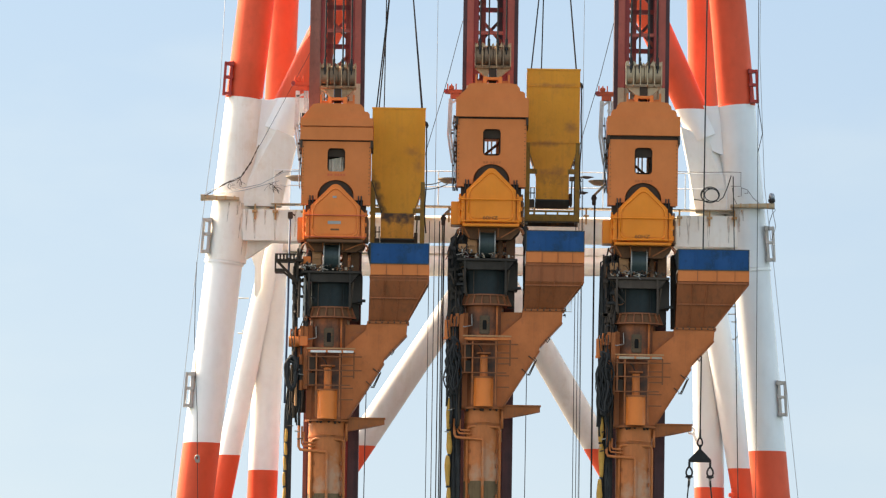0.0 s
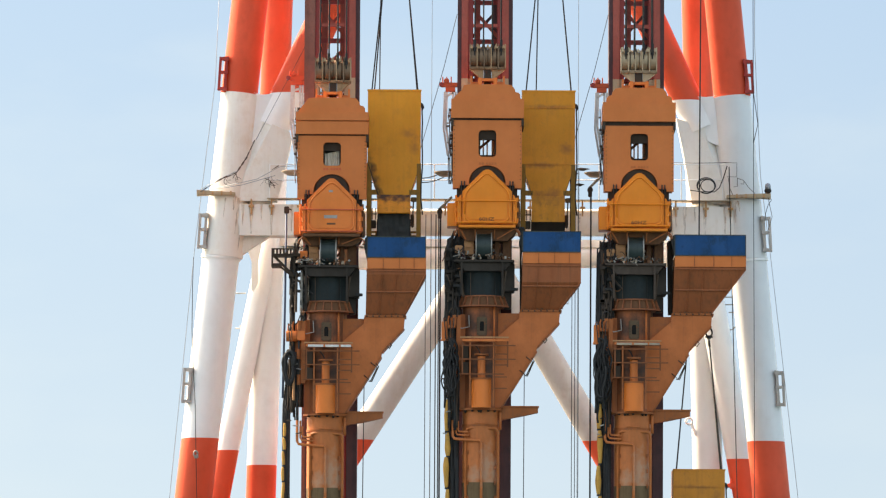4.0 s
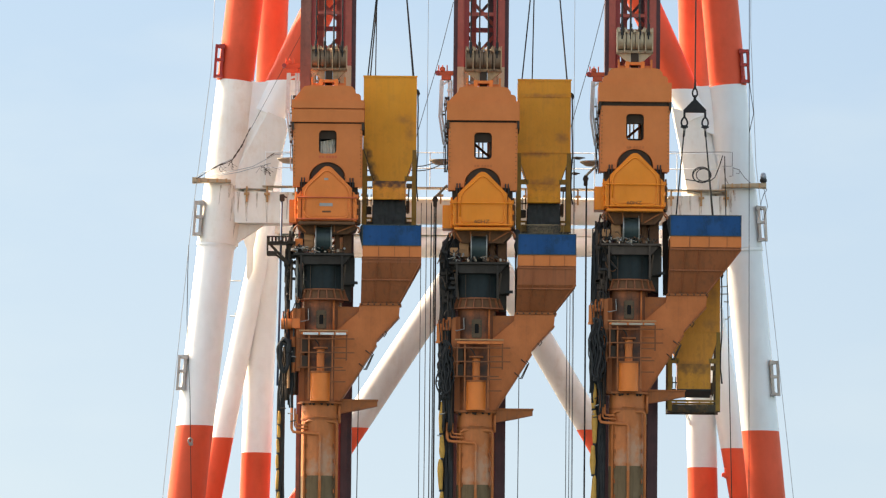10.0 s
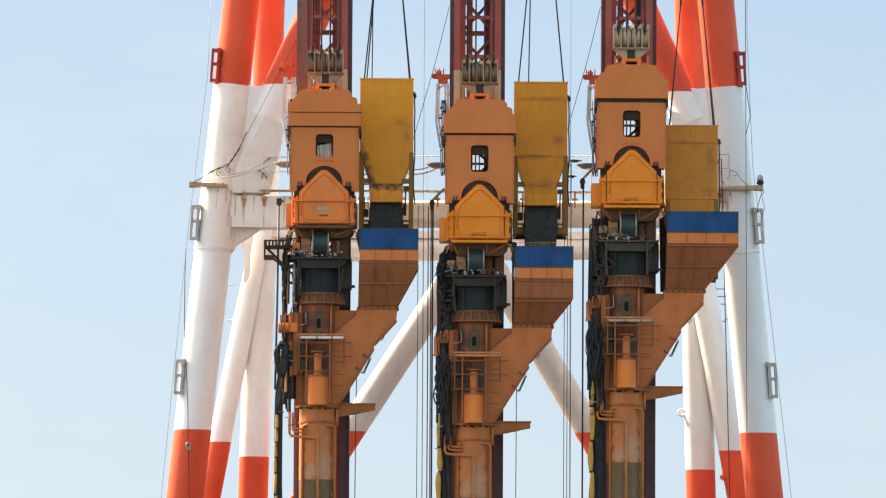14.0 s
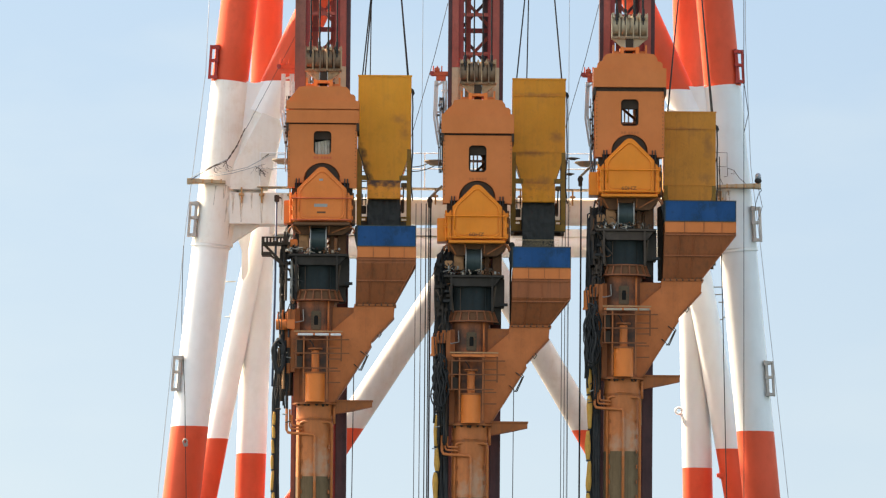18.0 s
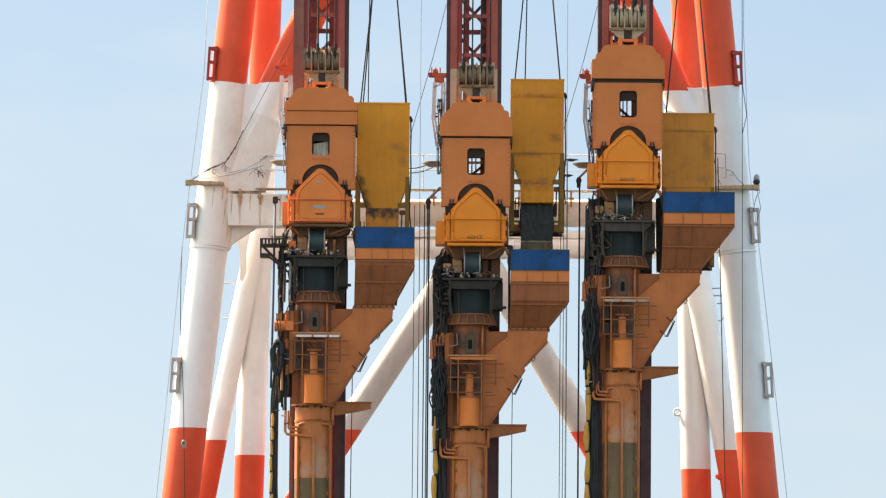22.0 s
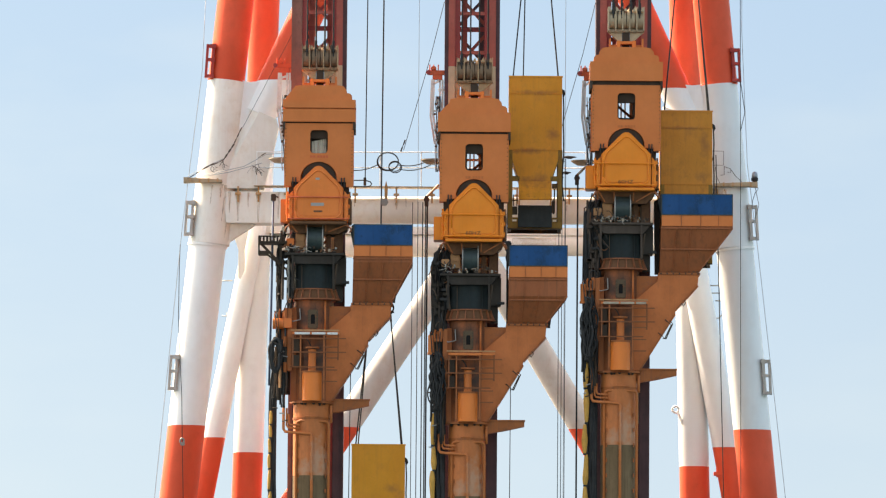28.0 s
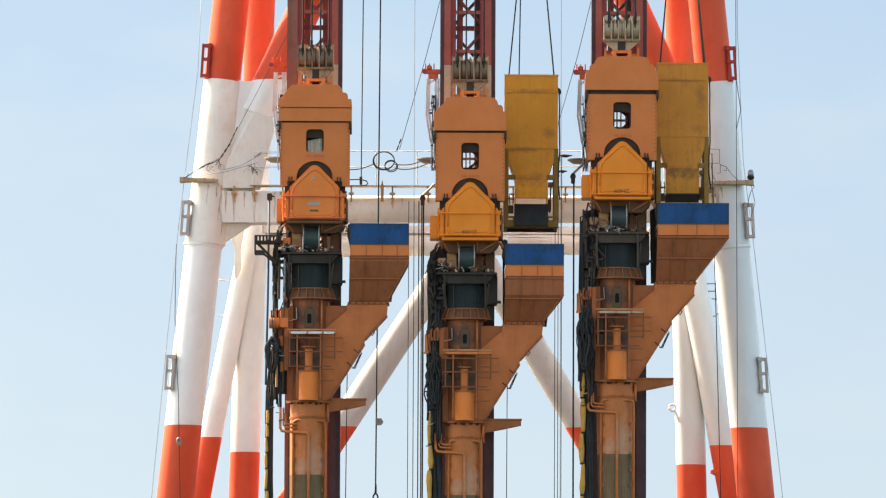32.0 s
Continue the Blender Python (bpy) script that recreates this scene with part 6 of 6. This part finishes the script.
# slack line from mast to sheave arm to the walkway
for px in (-3.86, 1.58, 6.96):
    bm = B()
    far = px < -3
    pts = [(px - 1.0, -0.2, 38.6), (px - 1.46, -0.25, 36.68), ((px - 2.41) * 1.023, 4.9, 33.8)]
    if far:
        pts = [(-4.0, 5.0, 40.3), (-5.02, 5.0, 37.87), (-6.72, 5.0, 34.58)]
    line(bm, [Vector(p) for p in pts], 0.008 if far else 0.012, 6)
    tagged(part("slack_line", bm, BLACK, None), "slack dark line led from the mast to the walkway", "rope", "slack lines")
# chains at the walkway's end
for pts, rr in (([(-6.757, 5.0, 34.579), (-7.06, 5.0, 33.92)], 0.032), ([(-7.03, 5.0, 33.97), (-7.40, 5.0, 33.40)], 0.05), ([(-7.40, 5.0, 33.40), (-7.78, 5.0, 33.22)], 0.03), ([(-7.76, 5.0, 33.26), (-8.06, 5.0, 33.10)], 0.045), ([(-8.06, 5.0, 33.10), (-8.70, 5.0, 32.70)], 0.028), ([(-5.89, 5.0, 33.65), (-6.12, 5.0, 33.50)], 0.03), ([(-0.80, 4.86, 34.15), (-0.95, 4.86, 33.75)], 0.04), ([(4.72, 4.86, 34.15), (4.58, 4.86, 33.75)], 0.04)):
    bm = B()
    a_, b_ = Vector(pts[0]), Vector(pts[1])
    n = int((b_ - a_).length / 0.11)
    for i in range(n):
        p = a_.lerp(b_, (i + 0.5) / n)
        bar(bm, p - (b_ - a_) / n * 0.62, p + (b_ - a_) / n * 0.62, rr * (1.2 if i % 2 else 0.6), rr * (0.6 if i % 2 else 1.2))
    tagged(part("chain", bm, BROWN, None), "rusty chain tied to the walkway rail", "chain", "chains")
# coils of cable on the rail
for px, pz, rr, n in ((9.75, 33.02, 0.30, 3), (-1.42, 33.38, 0.36, 2), (-1.2, 33.22, 0.2, 2), (-3.2, 33.2, 0.25, 1)):
    bm = B()
    rnd = random.Random(int(px * 100) + 2000)
    for k in range(n):
        line(bm, [Vector(p) for p in ring((px + rnd.uniform(-.06, .06), 5.12, pz + rnd.uniform(-.05, .05)), rr + rnd.uniform(-.04, .04), 22, "y", 0.85)], 0.009 if px < -5 else 0.018, 6)
    if px > 9:
        line(bm, [Vector((qx, 5.12, qz)) for qx, qz in ((9.1, 32.86), (9.55, 32.80), (10.0, 32.80), (10.18, 32.95), (10.34, 33.35), (10.46, 33.75))], 0.018, 6)
    else:
        line(bm, sag((px + rr, 5.12, pz - 0.1), (px + rr + 1.2, 5.12, pz + 0.1), 0.12, 8), 0.018, 6)
    tagged(part("cable_coil", bm, BLACK, None), "loose coil of black cable hung on the rail", "cable", "cable coils")
# tangle of thin cable ends tied to the rail, and odd rope ends on the chain
for cx, cz, n, wide in ((-6.2, 33.06, 14, 0.16), (-7.45, 33.2, 6, 0.05), (-7.78, 33.1, 5, 0.04)):
    bm = B()
    rnd = random.Random(int(cx * 100) + 4000)
    for k in range(n):
        p = Vector((cx + rnd.gauss(0, wide * 0.6), 5.1, cz + 0.12 + rnd.uniform(-0.14, 0.1)))
        pts = [p]
        way = rnd.uniform(-2.6, 0.3)
        for j in range(4):
            way += rnd.uniform(-0.7, 0.7)
            p = p + Vector((math.cos(way), 0, math.sin(way))) * rnd.uniform(0.03, 0.09)
            pts.append(p)
        line(bm, pts, rnd.choice((0.005, 0.007, 0.012)), 5)
    tagged(part("cable_tangle", bm, BROWN, None), "tangle of frayed dark cable ends on the rail", "cable", "cable tangles", "stuff")
# turnbuckles on the walkway rails
for px, pz, long in ((4.95, 33.60, 0.50), (4.92, 33.03, 0.34)):
    t_ = thing("turnbuckle", pose(px, 5.08, pz), "dark turnbuckle in the walkway rail wire", "turnbuckle", "turnbuckles")
    bm = B()
    line(bm, [Vector((long * f_, 0, 0.01 * math.sin(9 * f_))) for f_ in (0, 0.2, 0.35, 0.6, 0.8, 1)], [0.02, 0.035, 0.06, 0.055, 0.03, 0.014], 8)
    part("body", bm, BLACK, t_)
    bm = B()
    line(bm, [Vector(p) for p in ((0.05, 0, -0.02), (0.02, 0, -0.12), (0.06, 0, -0.18))], 0.018, 6)
    part("tail", bm, BLACK, t_)
# lantern on the end platform
lamp_ = thing("mast_lantern", pose(11.945, 5.1, 32.66), "dark weatherproof lantern on the end platform", "lantern")
bm = B()
rod(bm, (0, 0, -0.02), (0, 0, 0.14), 0.09, seg=14)
rod(bm, (-0.16, 0, 0.02), (0.10, 0, 0.05), 0.03, seg=8)
part("foot", bm, DARK, lamp_)
bm = B()
line(bm, [Vector(p) for p in ((0.06, 0, 0.0), (0.13, 0, -0.16), (0.02, 0, -0.30), (-0.08, 0, -0.62), (-0.10, 0, -0.9))], 0.012, 5)
part("lead", bm, BLACK, lamp_)
bm = B()
line(bm, [Vector((0, 0, z_)) for z_ in (0.12, 0.14, 0.22, 0.26)], [0.09, 0.125, 0.13, 0.10], 16)
part("housing", bm, BLACK, lamp_)
bm = B()
line(bm, [Vector((0, 0, z_)) for z_ in (0.25, 0.32, 0.40, 0.45, 0.475)], [0.105, 0.112, 0.10, 0.07, 0.02], 16)
part("lens", bm, PALE_ROPE, lamp_)
# stays along the outer legs
for pts in ([(-8.1, 5.2, 40), (-8.22, 5.2, 36.7), (-8.88, 5.2, 31.0), (-9.73, 5.2, 21.7), (-11.2, 5.2, 3.2)], [(11.46, 5.2, 52), (11.46, 5.2, 38.3), (11.68, 5.2, 33.4), (12.07, 5.2, 30.3), (13.02, 5.2, 22), (15.1, 5.2, 3.2)]):
    bm = B()
    line(bm, [Vector(p) for p in pts], 0.011, 5)
    tagged(part("stay_rope", bm, PALE_ROPE, None), "thin steel stay along the outer leg", "rope", "stay ropes")
stay((10.52, 4.9, 33.7), (11.32, 4.9, 3.2), 0.018, label="thin dark rope before the striped leg")
stay((11.33, 4.9, 52), (11.55, 4.9, 3.2), 0.012, label="thin dark rope before the striped leg")
bm = B()
line(bm, [Vector(p) for p in ((-8.95, 5.1, 30.3), (-8.974, 5.1, 29.28), (-8.98, 5.1, 27.63), (-8.90, 5.1, 25.98), (-8.83, 5.1, 24.75), (-8.796, 5.1, 23.19), (-8.736, 5.1, 21.0), (-8.5, 5.1, 3.2))], 0.014, 5)
tagged(part("stay_rope", bm, ROPE, None), "thin dark rope before the striped leg", "rope", "stay ropes")
# small hook block on the leg rope
bm = B()
line(bm, [Vector(p) for p in ring((-8.80, 5.08, 23.15), 0.07, 12, "y", 1.4)], 0.035, 8)
box(bm, -8.86, -8.70, 5.02, 5.14, 22.98, 23.10, 0.02)
tagged(part("rope_hook", bm, STEEL, None), "small grey hook block on the leg rope", "hook")
bm = B()
line(bm, [Vector(p) for p in ((11.42, 5.1, 36.4), (11.58, 5.1, 35.3), (11.42, 5.1, 34.6))], 0.014, 5)
tagged(part("loose_wire", bm, BLACK, None), "loose wire hanging from the leg bracket", "wire")


# ---- movements ----
def motions():
    def lift(ob, base, rows):
        x, y = base
        walk(ob, [(t, pose(x, y, z)) for t, z in rows])

    still = lambda ob, x, z: lift(ob, (x, -2), [(0, z), (32, z)])
    still(rig_a, -3.79, 29.34)
    z = 29.86 - 34.83
    lift(rig_b, (1.66, -2), [(t, v + z) for t, v in ((0, 34.83), (1, 34.77), (2, 34.68), (3.5, 34.57), (5.5, 34.41), (7, 34.29), (9, 34.13), (11, 33.95), (13, 33.77),
                                                      (14.5, 33.69), (17, 33.64), (19, 33.58), (21, 33.56), (24, 33.57), (26, 33.61), (29, 33.62), (32, 33.62))])
    lift(rig_c, (6.99, -2), [(t, 29.28 + v) for t, v in ((0, 0), (2, 0.07), (3.5, 0.16), (6, 0.28), (9, 0.45), (11, 0.55), (13, 0.65), (14.5, 0.76), (16.5, 0.945), (19, 1.10),
                                                      (21, 1.30), (23, 1.44), (25, 1.47), (26, 1.41), (27.5, 1.27), (28, 1.21), (30, 1.03), (32, 0.83))])
    lift(skip_a, (-1.63, 0), [(t, v - 0.07) for t, v in ((0, 35.45), (2, 35.45), (2.5, 35.53), (3, 35.82), (3.5, 35.86), (5.5, 35.92), (9, 35.93), (13, 35.97), (17, 35.98), (21, 36.0),
                              (21.5, 35.88), (22, 35.06), (22.5, 33.96), (23, 32.93), (23.5, 31.95), (24, 31.0), (25, 28.95), (25.5, 27.97), (27.5, 23.92), (28, 22.85), (28.5, 21.9),
                              (28.7, 21.47), (29, 20.86), (30, 18.86), (31, 16.9), (32, 15.0))])
    lift(skip_b, (3.84, 0), [(t, v - 0.01) for t, v in ((0, 36.86), (2, 36.86), (2.5, 36.75), (3, 36.27), (3.5, 35.88), (4, 35.81), (5.5, 35.80), (13, 35.82), (20, 35.87), (28, 35.90), (32, 35.90))])
    lift(skip_c, (9.2, 0), [(t, v - 0.05) for t, v in ((0, 17.8), (3.5, 21.9), (5.5, 24.12), (6.5, 25.36), (7.5, 26.56), (8.5, 27.77), (10, 29.55), (11, 30.7), (12, 31.9), (13, 33.15), (13.5, 33.75),
                            (14, 34.35), (14.5, 34.78), (15, 34.8), (16.5, 34.77), (28, 34.75), (28.5, 34.88), (29, 35.45), (29.5, 36.25), (30, 36.37), (32, 36.39))])
    # gates swing down to let the sand out
    shut, wide = 74, -9
    for g, f, rows in ((gate_a, flap_a, ((0, 0), (2.4, 0), (3.4, 1), (20.5, 1), (21.5, 0), (32, 0))), (gate_b, flap_b, ((0, 0), (3.4, 0), (5.5, 1), (32, 1))), (gate_c, flap_c, ((0, 0), (32, 0)))):
        walk(g, [(t, pose(0, -0.82, -4.70, shut + (wide - shut) * v)) for t, v in rows])
        walk(f, [(t, pose(0, -0.85, -3.76, -42 * v)) for t, v in rows])
    # sand leaves the spout and settles in the hopper
    walk(sand_a, [(t, pose(-1.63, y, z)) for t, y, z in ((0, -0.5, 33.35), (2.4, -0.5, 33.35), (3.0, -0.62, 33.3), (4.0, -1.18, 31.56), (20.5, -1.18, 31.58), (21.3, -1.5, 30.25), (32, -1.5, 30.25))])
    walk(sand_b, [(t, pose(3.84, y, z)) for t, y, z in ((0, -0.5, 34.95), (2, -0.5, 34.95), (3.5, -0.5, 33.95), (5.3, -0.6, 33.9), (6.4, -1.18, 31.53), (22.6, -1.18, 31.53), (23.0, -1.3, 30.6), (23.5, -1.45, 29.7), (24.2, -1.5, 29.5), (32, -1.5, 29.5))])
    walk(crumbs, [(t, pose(3.84, -1.5, z)) for t, z in ((0, 28.2), (22.2, 28.2), (22.6, 30.6), (22.9, 30.35), (23.5, 29.95), (24.0, 29.75), (24.5, 29.2), (25, 28.2), (32, 28.2))])
    walk(plume, [(t, pose(x, -1.6, z)) for t, x, z in ((0, 3.8, 29.1), (6.9, 3.8, 29.1), (7.5, 3.8, 31.2), (8.0, 3.75, 31.6), (8.5, 3.72, 32.0), (9.0, 3.7, 32.3), (9.4, 3.7, 32.4), (10.2, 3.8, 29.1), (32, 3.8, 29.1))])
    walk(dust, [(t, pose(x, -1.6, z)) for t, x, z in ((0, 3.84, 29.3), (5.8, 3.84, 29.0), (6.5, 3.8, 30.9), (7.5, 3.85, 31.0), (8.5, 3.75, 31.5), (9.2, 3.7, 31.2), (10.2, 3.84, 28.7), (32, 3.84, 28.5))])


motions()
